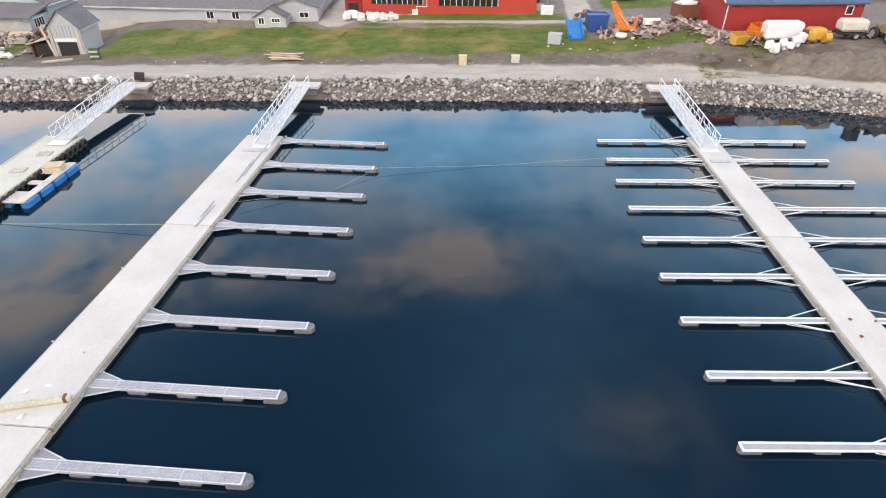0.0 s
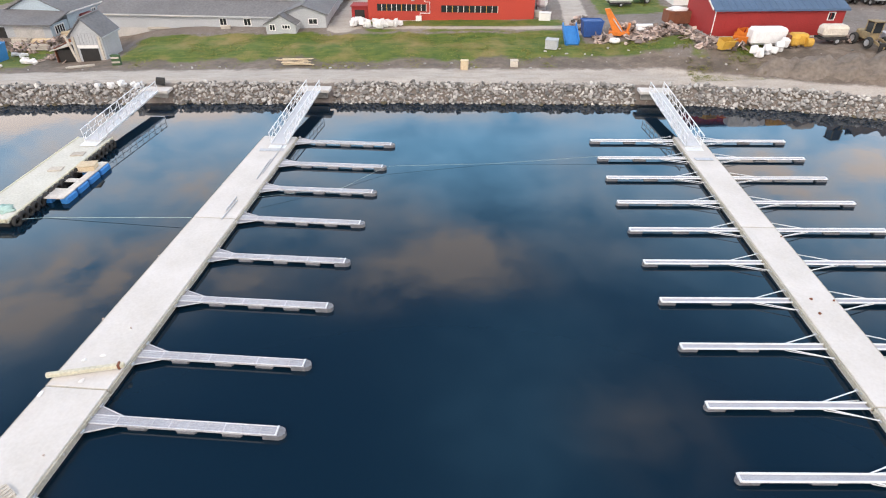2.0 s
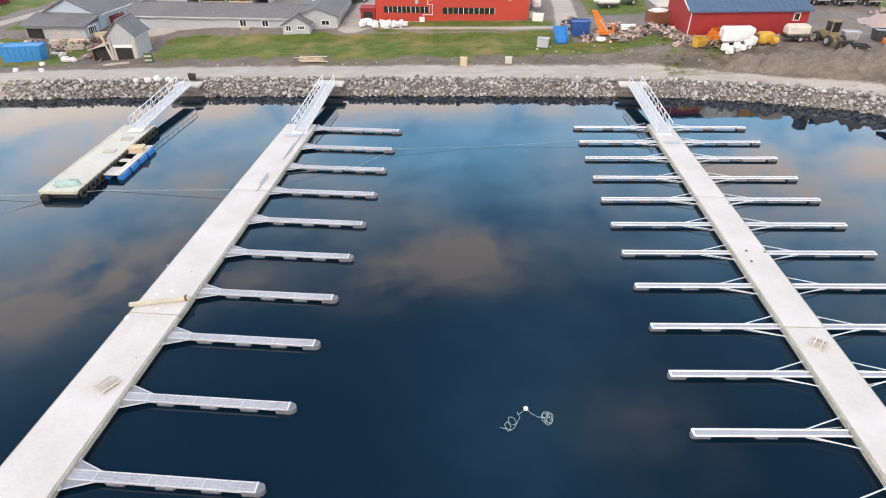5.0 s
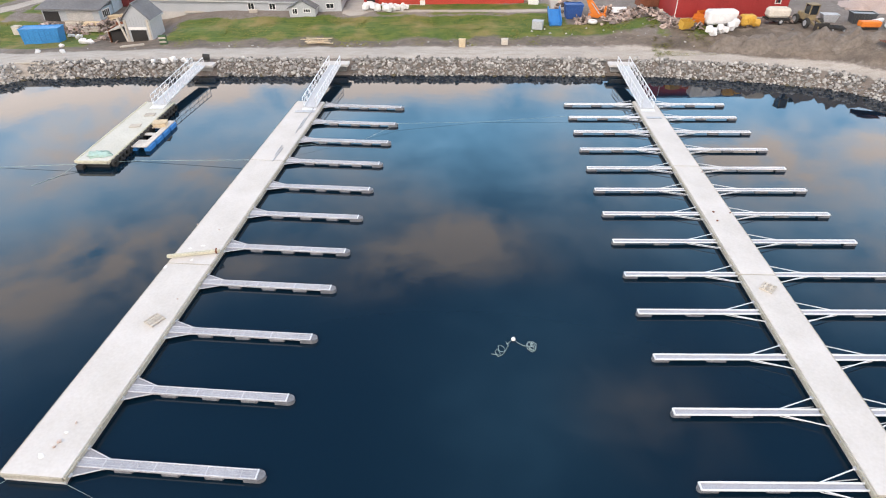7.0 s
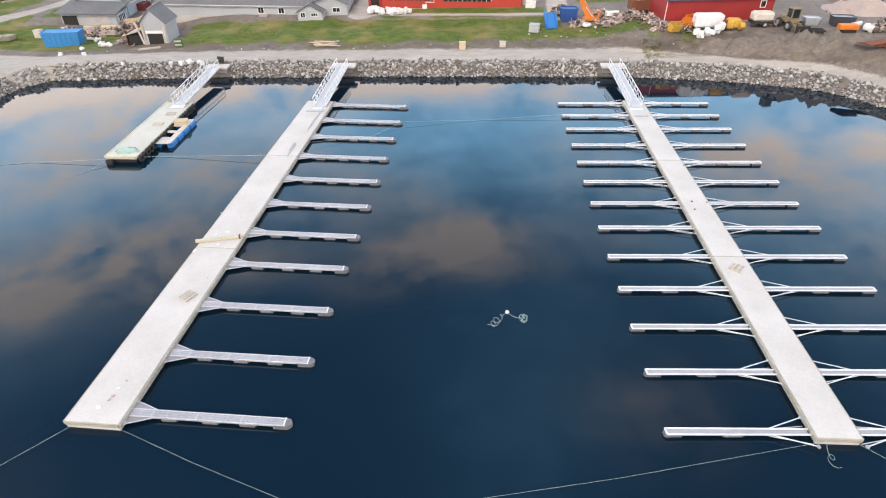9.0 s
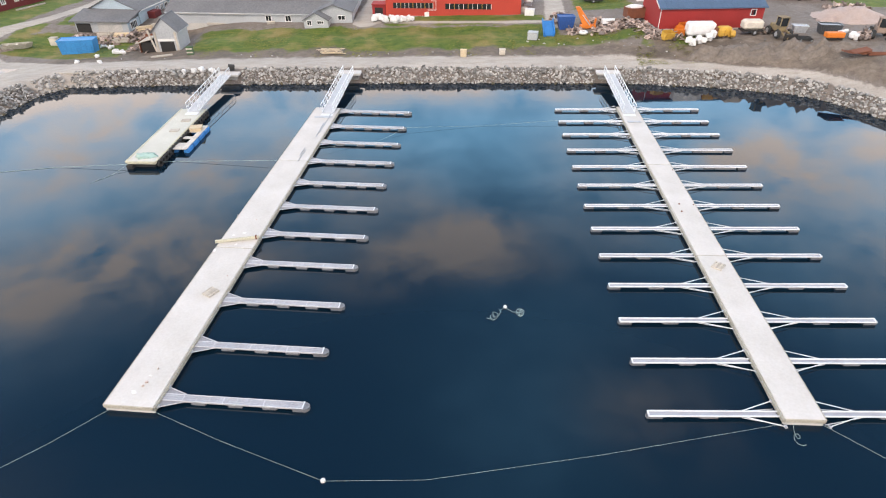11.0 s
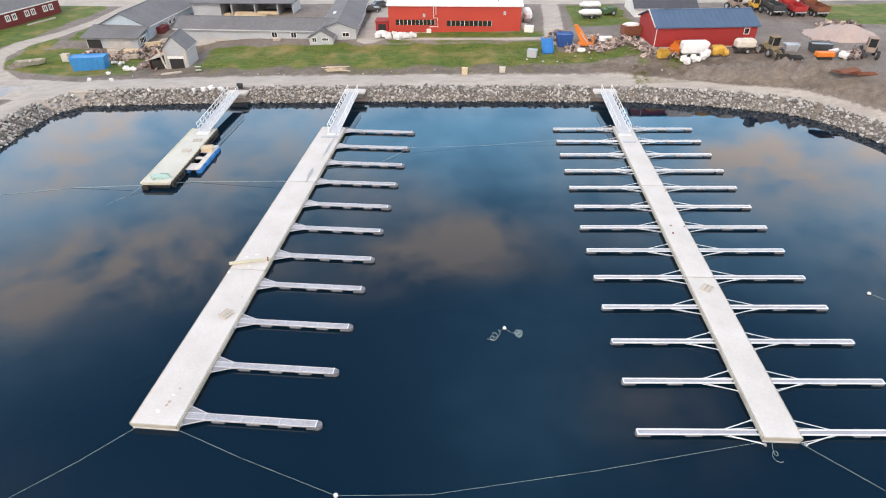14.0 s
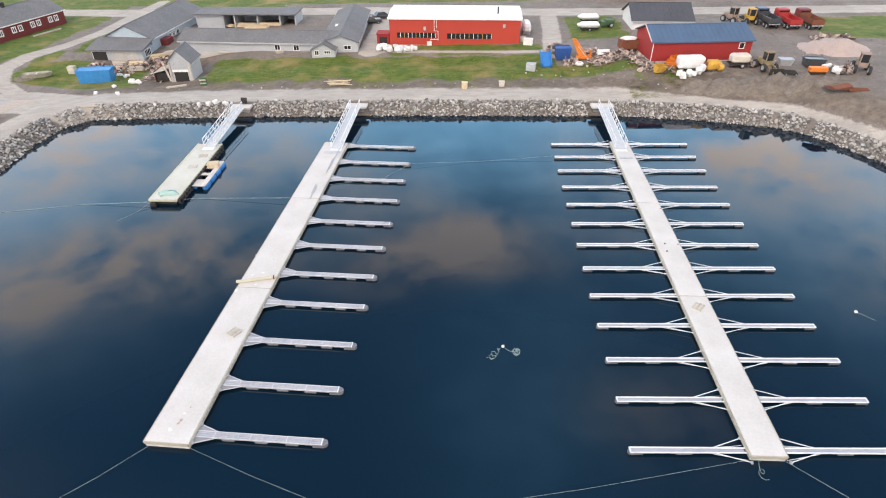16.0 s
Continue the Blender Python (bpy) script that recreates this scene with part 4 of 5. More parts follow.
for x in (0.1, 5.6, 8.0, 12.8, 17.5, 20.7):
    part("pier_wall", box(B(), (x, 2.7, 1.25), (0.25, 5.6, 2.9)), M_GREYWALL, store)
part("front_wall", box(B(), (2.8, 0.1, 1.25), (5.2, 0.2, 2.9)), M_GREYWALL, store)
part("roof", box(B(), (10.4, 2.6, 2.85), (21.4, 6.6, 0.22)), M_GREYROOF, store)
for x, n, z in ((10.3, 6, 0), (15.2, 6, 0), (6.8, 3, 0)):
    timber_stack(-59.4 + x, 99.6, n, 4.2 if n > 3 else 1.6, 1.0, "stack of pale planks in the timber store", rows=4, z=5.85)
timber_stack(-46.5, 98.0, 6, 4.6, 2, "stack of pale planks before the timber store", rows=3)
tb = part("timber_beam", box(B(), (0, 0, 0.12), (4.2, 0.35, 0.22), bevel=0.02), M_WHITE)
tb.matrix_world = inland(pose(-52.5, 93.5, gz(-52.5, 93.5), 0, 0, 3))
tagged(tb, "white painted beam lying in the yard", "beam")

# blue house with its annex
blue = gable_house("blue_house", pose(-62.7, 85.2, 4.3, 0, 0, 87), 23.0, 9.6, 2.7, 4.9, M_BLUEWALL, M_GREYROOF, "pale blue boarded house with a grey roof", boards=0.9)
for x, w, b in ((6.5, 1.0, 1), (8.2, 1.0, 1), (9.9, 1.0, 1)):
    window(blue, pose(x, 0, 1.5), w, 1.2, b, t=0.09)
part("porch", box(B(), (4.0, -0.7, 0.9), (2.4, 1.4, 2.0)), M_MAROON, blue)
annex = thing("annex", pose(-72.6, 80.9, 4.1), "grey flat-roofed annex before the blue house", "shed")
part("wall", box(B(), (4.9, 2.1, 0.6), (9.6, 4.2, 3.0)), M_GREYWALL, annex)
part("side_wall", box(B(), (9.74, 2.1, 0.6), (0.06, 4.22, 3.0)), M_BLUEWALL, annex, "pale blue boarded side")
window(annex, pose(9.76, 2.0, 1.2, 0, 0, 90), 2.2, 1.2, 3, t=0.1)
bm = B()
solid(bm, [(-0.5, -0.7, 2.1), (10.4, -0.7, 2.1), (10.4, 4.8, 3.1), (-0.5, 4.8, 3.1), (-0.5, -0.7, 2.28), (10.4, -0.7, 2.28), (10.4, 4.8, 3.28), (-0.5, 4.8, 3.28)], [(0, 1, 2, 3), (0, 1, 5, 4), (1, 2, 6, 5), (2, 3, 7, 6), (3, 0, 4, 7), (4, 5, 6, 7)])
part("roof", bm, M_GREYROOF, annex)
# shade of the annex opening, painted as a dark panel on the wall
part("opening_shade", box(B(), (1.6, -0.02, 0.75), (2.6, 0.06, 2.0)), M_DARK, annex)
part("door", box(B(), (6.4, -0.02, 0.85), (4.4, 0.06, 2.1)), M_CONC2, annex, "wide grey door")

# maroon house
mar = gable_house("maroon_house", pose(-97.0, 81.2, 5.4, 0, 0, 76.4), 23.8, 9.0, 3.1, 5.3, M_MAROON, M_GREYROOF, "maroon boarded house with white windows", boards=0.6)
for i in range(5):
    for d in (0, 1.5):
        window(mar, pose(2.0 + i * 4.5 + d, 0, 1.9), 0.85, 1.0, 1, t=0.12)
part("chimney", box(B(), (14.0, 4.5, 5.6), (0.7, 0.7, 1.3)), M_DARK, mar)
fence_board = part("timber_beam", box(B(), (0, 0, 0.15), (6.5, 0.3, 0.25)), M_PALEWOOD)
fence_board.matrix_world = inland(pose(-90.6, 96.0, gz(-90.6, 96.0), 0, 0, 72))
tagged(fence_board, "long weathered beam lying in the grass", "beam")

# boathouse with its lean-to
bh = gable_house("boathouse", pose(-49.6, 71.6, 3.0, 0, 0, 94), 4.6, 3.9, 3.3, 5.3, M_GREYWALL, M_GREYROOF, "weathered grey boathouse with a steep roof and open door", over=0.3, boards=0.6)
F = pose(0, 0, 0, 0, 0, -90)
# dark panel on the front wall stands in for the shade indoors
part("doorway", box(B(), (-1.95, -0.02, 0.65), (2.3, 0.05, 2.1), m=F), M_DARK, bh, "dark panel painted as the shade inside the doorway")
part("lintel", box(B(), (-1.95, -0.06, 1.95), (2.7, 0.1, 0.42), m=F), M_WHITE, bh)
for x in (-0.35, -3.6):
    part("door_post", box(B(), (x, -0.06, 1.4), (0.3, 0.12, 3.6), m=F), M_PALEWOOD, bh)
for i in range(6):
    part("board", box(B(), (-0.9 - i * 0.42, -0.035, 2.9), (0.34, 0.04, 1.4), m=F), M_GREYWALL, bh)
lt = thing("lean_to", pose(-53.9, 71.9, 2.9, 0, 0, 4), "open lean-to with rusty red inside beside the boathouse", "shed")
part("slanted_post", box(B(), (0.1, -0.1, 1.5), (0.28, 0.16, 4.2), m=pose(0, 0, 0, 0, -12, 0)), M_PALEWOOD, lt)
# solid dark box put in for the shade under the lean-to roof
part("shadowed_inside", box(B(), (-1.2, 1.4, 0.7), (2.3, 2.6, 1.8)), M_DARK, lt)
part("back_wall", box(B(), (-1.3, 3.2, 1.0), (2.7, 0.15, 2.4)), M_RUST, lt)
part("side_wall", box(B(), (-2.6, 1.6, 0.8), (0.12, 3.2, 2.0)), M_RUST, lt)
part("roof", box(B(), (-1.2, 1.5, 2.1), (3.0, 3.6, 0.1), m=pose(0, 0, 0.1, 0, -14, 0)), M_PALEWOOD, lt)

# ---------------------------------------------------------------- old pier and work raft
sp = thing("old_pier", pose(-37.2, 31.9, 0, 0, 0, 1.3), "old concrete pier with a pale timber edge", "pier")
part("deck", box(B(), (0, 7.7, 0.58), (3.2, 15.4, 0.34), bevel=0.05), M_OLDDECK, sp)
for k in range(4):
    part("pontoon_float", box(B(), (0, 1.9 + k * 3.85, 0.1), (2.8, 3.3, 0.66), bevel=0.06), M_DARK, sp, "dark float under the deck")
for s in (-1, 1):
    part("edge_timber", box(B(), (s * 1.62, 7.7, 0.68), (0.18, 15.5, 0.24), bevel=0.03), M_EDGE, sp, "pale edge timber")
part("edge_timber", box(B(), (0, -0.02, 0.66), (3.06, 0.18, 0.28), bevel=0.03), M_EDGE, sp)
part("end_float", box(B(), (-1.2, -0.1, 0.1), (0.7, 0.5, 0.6), bevel=0.05), M_DARK, sp)
for y, x in ((8.4, 0.3), (11.5, 0.5)):
    part("hatch", box(B(), (x, y, 0.8), (1.1, 0.8, 0.1), 8, bevel=0.02), M_PALEWOOD, sp, "low wooden hatch")
# thin sheet added in place of a faint green stain on the deck
net = part("green_stain", blob(B(), (0, 0, 0.02), (1.7, 1.3, 0.02), 3.0, lump=1.4, sub=3), M_STAIN, smooth=True)
net.matrix_world = inland(pose(-37.2, 33.4, 0.748))
tagged(net, "thin green sheet standing for a faint stain on the old pier", "net")
for i in range(20):
    t = part("tyre_fender", ring(B(), (0, 0, 0), 0.3, 0.13, "X"), M_RUBBER, smooth=True)
    t.matrix_world = inland(pose(-37.2, 31.9, 0, 0, 0, 1.3) @ pose(1.86, 0.5 + i * 0.75, 0.36, random.uniform(-8, 8), 0, random.uniform(-10, 10)))
    tagged(t, "black tyre hung as a fender on the old pier", "tyre", "tyre fenders")
raft = thing("work_raft", pose(-35.35, 35.75, 0, 0, 0, 0.5), "small work raft with blue floats and white deck", "raft")
for k in range(4):
    part("float", box(B(), (1.45, 0.8 + k * 1.7, 0.16), (0.62, 1.5, 0.62), bevel=0.1), M_BLUE, raft, "bright blue float")
for k in (0, 3):
    part("float", box(B(), (0.1, 0.8 + k * 1.7, 0.16), (0.6, 1.4, 0.6), bevel=0.1), M_BLUE, raft, "bright blue float")
for y, d in ((0.75, 1.7), (3.1, 0.6), (5.6, 1.9)):
    part("deck_board", box(B(), (0.7, y, 0.52), (1.7, d, 0.07)), M_RAFT, raft)
part("edge_board", box(B(), (1.3, 3.3, 0.53), (0.62, 6.7, 0.08)), M_RAFT, raft)
crate = thing("wooden_crate", pose(-34.7, 41.0, 0.56, 0, 0, 12), "low orange-brown wooden crate on the raft", "crate")
part("body", box(B(), (0, 0, 0.2), (1.3, 1.1, 0.4), bevel=0.03), M_PLANK, crate)
part("lid", box(B(), (0, 0, 0.43), (1.4, 1.2, 0.06)), M_PLANK, crate)

# ---------------------------------------------------------------- things on the piers
beam = thing("squared_beam", pose(-23.3, 17.05, HL + 0.04, 0, 0, 14.5), "pale squared timber beam lying across the wide pier", "beam")
part("beam", box(B(), (1.85, 0, 0.14), (3.7, 0.24, 0.24), bevel=0.03), M_EDGE, beam)
part("strap", box(B(), (3.45, 0, 0.15), (0.12, 0.3, 0.3)), M_RUST, beam)
for i, (x, y, s) in enumerate(((-21.33, 18.76, 0.5), (-22.13, 18.37, 0.4), (-21.44, 16.92, 0.45), (-22.95, 15.95, 0.6), (-22.2, 0.27, 0.6), (-21.78, 1.72, 0.35))):
    p = part("paper_sheet", blob(B(), (0, 0, 0.03), (s * 0.8, s * 0.5, 0.05), i + 1.0, lump=0.8, sub=1), M_WHITE)
    p.matrix_world = inland(pose(x, y, HL + 0.005, 0, 0, i * 37))
    tagged(p, "crumpled white paper lying on the concrete pontoon", "paper", "papers")
for i, (x, y, s) in enumerate(((-21.79, 1.14, 0.4), (-21.89, 0.8, 0.3), (-21.58, 2.3, 0.25), (18.71, 25.64, 0.32), (20.01, 25.54, 0.28), (18.57, 24.26, 0.34), (-20.91, 20.98, 0.2), (-22.9, 21.66, 0.2), (-20.58, 12.47, 0.18), (-22.64, 28.15, 0.2), (20.0, 32.79, 0.2))):
    p = part("stone", blob(B(), (0, 0, 0.06), (s * 0.7, s * 0.55, 0.12), i + 3.0, lump=0.5, sub=1), M_RUST if x > 0 else M_SCRAP)
    p.matrix_world = inland(pose(x, y, HL, 0, 0, i * 50))
    tagged(p, "small dark lump lying on the pontoon deck", "stone", "lumps on the piers")
pallet(-21.13, 10.34, HL, 60, "weathered pallet lying on the wide pier")
pallet(19.1, 15.62, HR, 50, "weathered pallet lying on the narrow pier")
for i, (x, y, n) in enumerate(((-20.13, 34.54, 3.0), (-20.32, 35.5, 2.2), (-19.49, 44.12, 6.5), (-19.71, 41.7, 4.0))):
    p = part("steel_bar", box(B(), (0, 0, 0.05), (0.07, n, 0.07), bevel=0.01), M_GALV)
    p.matrix_world = inland(pose(x, y, HL + 0.01, 0, 0, -3 + i))
    tagged(p, "galvanised steel bar lying along the pier edge", "steel bar", "loose bars")
for y, w in ((47.6, 2.2), (46.0, 1.6)):
    p = part("ramp_plate", box(B(), (0, 0, 0.03), (w, 0.5, 0.05), bevel=0.01), M_GALV)
    p.matrix_world = inland(pose(-20.2 if w > 2 else 18.8, y - (1.9 if w > 2 else 0.2), HL + 0.01, 0, 0, 2))
    tagged(p, "grey steel plate at the foot of the gangway", "plate", "ramp plates")


def line(name, pts, label, r=0.012, wave=0.0, mat=None):
    """A rope through points, eased between them."""
    out = []
    for a, b in zip(pts, pts[1:]):
        a, b = Vector(a), Vector(b)
        for k in range(14):
            p = a.lerp(b, k / 14)
            out.append(p + Vector((wave * math.sin(k * 1.7), wave * math.cos(k * 2.3), 0)))
    out.append(Vector(pts[-1]))
    return tagged(part(name, tube(B(), out, r), mat or M_ROPE), label, "rope", "ropes")


line("mooring_rope", [(-23.2, -0.85, 0.3), (-25.78, -3.37, 0.02), (-34.0, -11.4, 0.01)], "pale mooring rope from the wide pier into the water", 0.012)
line("mooring_rope", [(-20.7, -0.85, 0.3), (-15.6, -2.7, 0.02), (-9.0, -5.0, 0.02), (-3.3, -4.64, 0.0), (6.9, -2.5, 0.015), (18.4, 0.1, 0.3)], "pale mooring rope slung between the pier ends", 0.009)
line("mooring_rope", [(20.0, 0.2, 0.3), (23.4, -2.45, 0.02), (30.0, -8.5, 0.01)], "pale mooring rope from the narrow pier into the water", 0.012)
line("mooring_rope", [(-38.7, 31.9, 0.4), (-46.65, 31.6, 0.02), (-55.4, 29.4, 0.02), (-75.0, 24.5, 0.02)], "pale rope from the old pier towards the shore", 0.022)
line("mooring_rope", [(-38.7, 31.9, 0.4), (-39.6, 30.2, 0.02), (-41.0, 28.2, 0.01)], "short pale rope hanging from the old pier into the water", 0.018)
line("mooring_rope", [(-35.4, 32.6, 0.4), (-34.2, 33.6, 0.02), (-22.6, 33.4, 0.5)], "pale rope from the old pier to the wide pier", 0.022)
line("mooring_rope", [(-18.7, 36.8, 0.5), (-12.5, 39.7, 0.02), (-9.3, 43.2, 0.4), (0.0, 45.0, 0.03), (9.7, 46.3, 0.4)], "thin pale rope between finger ends", 0.012)
rnd = random.Random(4)
pts = [(0.2, 9.0, 0.014)]
for k in range(26):
    pts.append((0.55 + 0.02 * k + (0.16 + 0.12 * rnd.random()) * math.cos(k * 0.55), 8.9 + 0.035 * k + (0.3 + 0.14 * rnd.random()) * math.sin(k * 0.55), 0.014))
pts += [(1.2, 9.9, 0.014), (1.6, 10.3, 0.05), (1.9, 10.0, 0.014), (2.2, 9.8, 0.014)]
for k in range(34):
    pts.append((2.55 + 0.01 * k + (0.14 + 0.16 * rnd.random()) * math.cos(k * 0.7), 9.75 + (0.3 + 0.18 * rnd.random()) * math.sin(k * 0.7), 0.014))
tagged(part("rope_tangle", tube(B(), pts, 0.016), M_ROPE), "tangle of pale green rope floating on the water", "rope")
pts = [(18.5 + 0.35 * math.cos(k * 0.8) * (k / 16), -0.2 - k * 0.06 + 0.3 * math.sin(k * 0.8), 0.02 + max(0, 0.4 - k * 0.08)) for k in range(16)]
tagged(part("rope_tail", tube(B(), pts, 0.014), M_ROPE), "loose curled rope end hanging from the pier", "rope")
line("rope_tail", [(33.2, 16.2, 0.02), (33.7, 15.8, 0.02), (34.4, 15.1, 0.01)], "pale rope end floating from a buoy", 0.015, 0.06)
for x, y, s in ((1.6, 10.3, 0.28), (-9.0, -5.0, 0.3), (33.2, 16.2, 0.3)):
    p = part("buoy", blob(B(), (0, 0, 0.06), (s, s, s), 2.0, lump=0.02), M_WHITE, smooth=True)
    p.matrix_world = inland(pose(x, y, 0))
    tagged(p, "small white buoy floating on the water", "buoy", "buoys")

# ---------------------------------------------------------------- along the shore road
planks = thing("plank_pile", pose(-24.3, 69.9, gz(-24.3, 69.9), 0, 0, 3), "loose pile of fresh planks fanned out beside the road", "planks")
for i in range(13):
    part("plank", box(B(), (random.uniform(-0.5, 0.5), random.uniform(-0.7, 0.7), 0.06 + 0.05 * i), (random.uniform(2.6, 4.4), 0.17, 0.045), random.uniform(-14, 14)), M_PLANK, planks)
for x, y, s in ((-45.2, 64.4, 1.1), (-43.9, 64.6, 1.2), (-42.3, 64.5, 1.0), (-46.6, 64.2, 0.8)):
    bag(x, y, (s, 0.8, 0.7), "white sack on top of the rock bank", seed=s * 9)
t = part("rubber_drum", rod(B(), (-0.45, 0, 0.4), (0.45, 0, 0.4), 0.42, 14), M_RUBBER)
t.matrix_world = inland(pose(-39.5, 64.9, gz(-39.5, 64.9) + 0.25, 25, 10, 20))
tagged(t, "black rubber drum lying at the landing slab", "drum")
p = part("timber_beam", box(B(), (0, 0, 0.12), (4.6, 0.28, 0.2), bevel=0.02), M_PALEWOOD)
p.matrix_world = inland(pose(-64.0, 63.6, gz(-64.0, 63.6), 0, 0, 6))
tagged(p, "pale beam lying on the road edge", "beam")
for x, y, s, m_, lab in ((3.0, 69.4, (0.9, 0.7, 0.75), M_PALEWOOD, "pale box standing beside the road"), (-3.2, 68.9, (0.9, 0.5, 1.1), M_PLANK, "yellowish crate in the grass bank"), (-72.9, 74.6, (1.2, 1.0, 1.2), M_PALEWOOD, "pale crate beside the blue container"),
                         (8.0, 72.6, (1.5, 1.3, 1.1), M_GREYWALL, "grey crate beside the slide-shaped trough"), (8.1, 82.8, (1.6, 1.1, 1.0), M_WHITE, "white box beside the hall"), (7.3, 84.6, (1.0, 1.0, 0.8), M_PALEWOOD, "pale box beside the hall"), (-36.5, 79.6, (1.3, 0.5, 0.4), M_PALEWOOD, "low wooden bench on the lawn"), (-46.0, 81.0, (4.5, 0.5, 0.25), M_PALEWOOD, "pale board along the grey wall")):
    e = thing("crate", pose(x, y, gz(x, y) - 0.03, 0, 0, random.uniform(-15, 15)), lab, "crate")
    part("body", box(B(), (0, 0, s[2] / 2), s, bevel=0.03), m_, e)
    part("lid", box(B(), (0, 0, s[2] + 0.03), (s[0] + 0.08, s[1] + 0.08, 0.05)), m_, e)
bin_ = thing("slatted_bin", pose(-47.3, 70.0, gz(-47.3, 70.0), 0, 0, 10), "pale green slatted bin beside the boathouse", "bin")
for i in range(5):
    part("slat", box(B(), (0, -0.35, 0.15 + i * 0.28), (1.0, 0.06, 0.2)), M_PALEWOOD if i % 2 else M_GREEN, bin_)
part("body", box(B(), (0, 0, 0.65), (0.95, 0.62, 1.3)), M_GREEN, bin_)
timber_stack(-52.0, 69.9, 3, 3.2, 28, "broken boards before the boathouse", M_PALEWOOD, 1)

# left yard
skip(-67.0, 71.9, gz(-67, 71.9) - 0.05, (5.6, 2.3, 2.2), 10, M_SKIP, "bright blue steel container in the grass")
for x, y, rz, n in ((-63.2, 79.0, 8, 6), (-60.8, 82.2, 30, 6), (-58.6, 84.0, 40, 5), (-66.5, 79.4, -5, 5), (-62.2, 76.8, 10, 4)):
    timber_stack(x, y, n, 2.6, rz, "stack of pale boards and pallets in the yard", M_PALEWOOD if n != 6 else M_PLANK, 4)
for x, y, s in ((-64.2, 74.0, 1.1), (-60.6, 71.2, 1.5), (-59.4, 71.0, 1.3), (-62.6, 73.6, 1.2), (-65.0, 67.4, 0.9), (-61.2, 67.4, 1.0), (-63.0, 69.6, 0.8)):
    bag(x, y, (s * 0.95, s * 0.75, s * 0.5), "white plastic sack in the yard", rz=x * 31, seed=s * 5)
for x, y, rz in ((-61.0, 80.4, 20), (-58.0, 81.6, 35), (-63.6, 77.6, -12), (-56.6, 79.4, 50), (-68.4, 77.6, 5)):
    pallet(x, y, gz(x, y) + 0.02, rz, "pallet lying in the muddy yard")
scrap_pile(-60.8, 78.0, 7, 4, 1.1, 70, 13, "broken pallets and boards in the muddy yard")
scrap_pile(-57.0, 72.6, 4, 2.4, 0.5, 24, 14, "boards lying before the lean-to")
scrap_pile(-69.5, 77.5, 4, 3, 1.3, 40, 15, "odd boxes and boards before the annex")
scrap_pile(-64.5, 76.6, 5, 3, 0.9, 50, 11, "heap of boards and scrap beside the blue container")
scrap_pile(-59.5, 79.5, 6, 5, 0.8, 60, 12, "heap of boards before the blue house")
boat = thing("old_boat", pose(-77.7, 71.6, gz(-77.7, 71.6), 0, 0, 22), "old brown rowing boat in the grass", "boat")
bm = B()
solid(bm, [(-2.0, -0.5, 0.05), (1.6, -0.5, 0.05), (1.6, 0.5, 0.05), (-2.0, 0.5, 0.05), (-2.1, -0.85, 0.8), (1.7, -0.8, 0.8), (1.7, 0.8, 0.8), (-2.1, 0.85, 0.8), (2.7, 0, 0.9), (2.3, 0, 0.15)],
      [(0, 1, 2, 3), (0, 1, 5, 4), (2, 3, 7, 6), (3, 0, 4, 7), (1, 9, 8, 5), (9, 2, 6, 8), (1, 2, 9)])
part("hull", bm, M_TIMBER, boat)
for x in (-1.2, 0.2):
    part("thwart", box(B(), (x, 0, 0.65), (0.3, 1.5, 0.05)), M_PALEWOOD, boat)
heap("earth_mound", -79.5, 70.5, 5, 3.5, 0.5, M_EARTH, "low earth heap at the road bend", "heap", 5)

# white things by the hall
for i, (x, y, s) in enumerate(((-18.2, 80.4, 1.7), (-16.6, 79.7, 1.8), (-14.9, 79.5, 1.6), (-13.6, 79.7, 1.4), (-12.4, 79.8, 1.5), (-17.2, 81.3, 1.3), (-15.6, 81.0, 1.2))):
    bag(x, y, (s * 0.95, s * 0.8, s * 0.72), "white wrapped bale before the red hall", rz=i * 40, seed=i + 2.0)
# bevelled box on cradles stands in for white stacked bales
tk = thing("white_tank", pose(8.3, 91.0, 6.0), "long white box standing for stacked bales beside the hall", "tank")
bm = B()
box(bm, (0, 0, 1.15), (1.5, 4.6, 1.5), bevel=0.4)
part("shell", bm, M_WRAP, tk)
for y in (-1.4, 1.4):
    part("cradle", box(B(), (0, y, 0.25), (1.3, 0.25, 0.6)), M_GALV, tk)
for x, y in ((20.3, 92.0), (21.3, 98.6)):
    e = thing("caravan", pose(x, y, gz(x, y), 0, 0, 4), "white covered trailer on the grass", "trailer", "white trailers")
    part("cover", box(B(), (0, 0, 1.05), (3.7, 1.7, 0.95), bevel=0.32), M_WRAP, e)
    part("bow", box(B(), (-2.0, 0, 1.05), (0.7, 1.0, 0.6), bevel=0.25), M_WRAP, e)
    part("chassis", box(B(), (0, 0, 0.45), (3.3, 1.7, 0.15)), M_DARK, e)
    for s in (-0.8, 0.8):
        wheel(e, (0, s, 0.3), 0.3, 0.2, "Y")
mach = thing("field_machine", pose(24.5, 94.6, gz(24.5, 94.6), 0, 0, 10), "green farm machine on the grass", "machine")
part("body", box(B(), (0, 0, 0.9), (1.8, 1.4, 1.0), bevel=0.1), M_GREEN, mach)
part("hopper", box(B(), (-1.3, 0, 0.7), (0.8, 1.6, 0.8), bevel=0.05), M_GREEN, mach)
for s in (-0.9, 0.9):
    wheel(mach, (0.2, s, 0.5), 0.5, 0.3, "Y")
car(-23.0, 99.8, -70, M_CARGREY, "dark grey car parked beside the grey wing")
car(-21.2, 104.2, -60, M_CARGREY, "dark car parked at the grey wing")

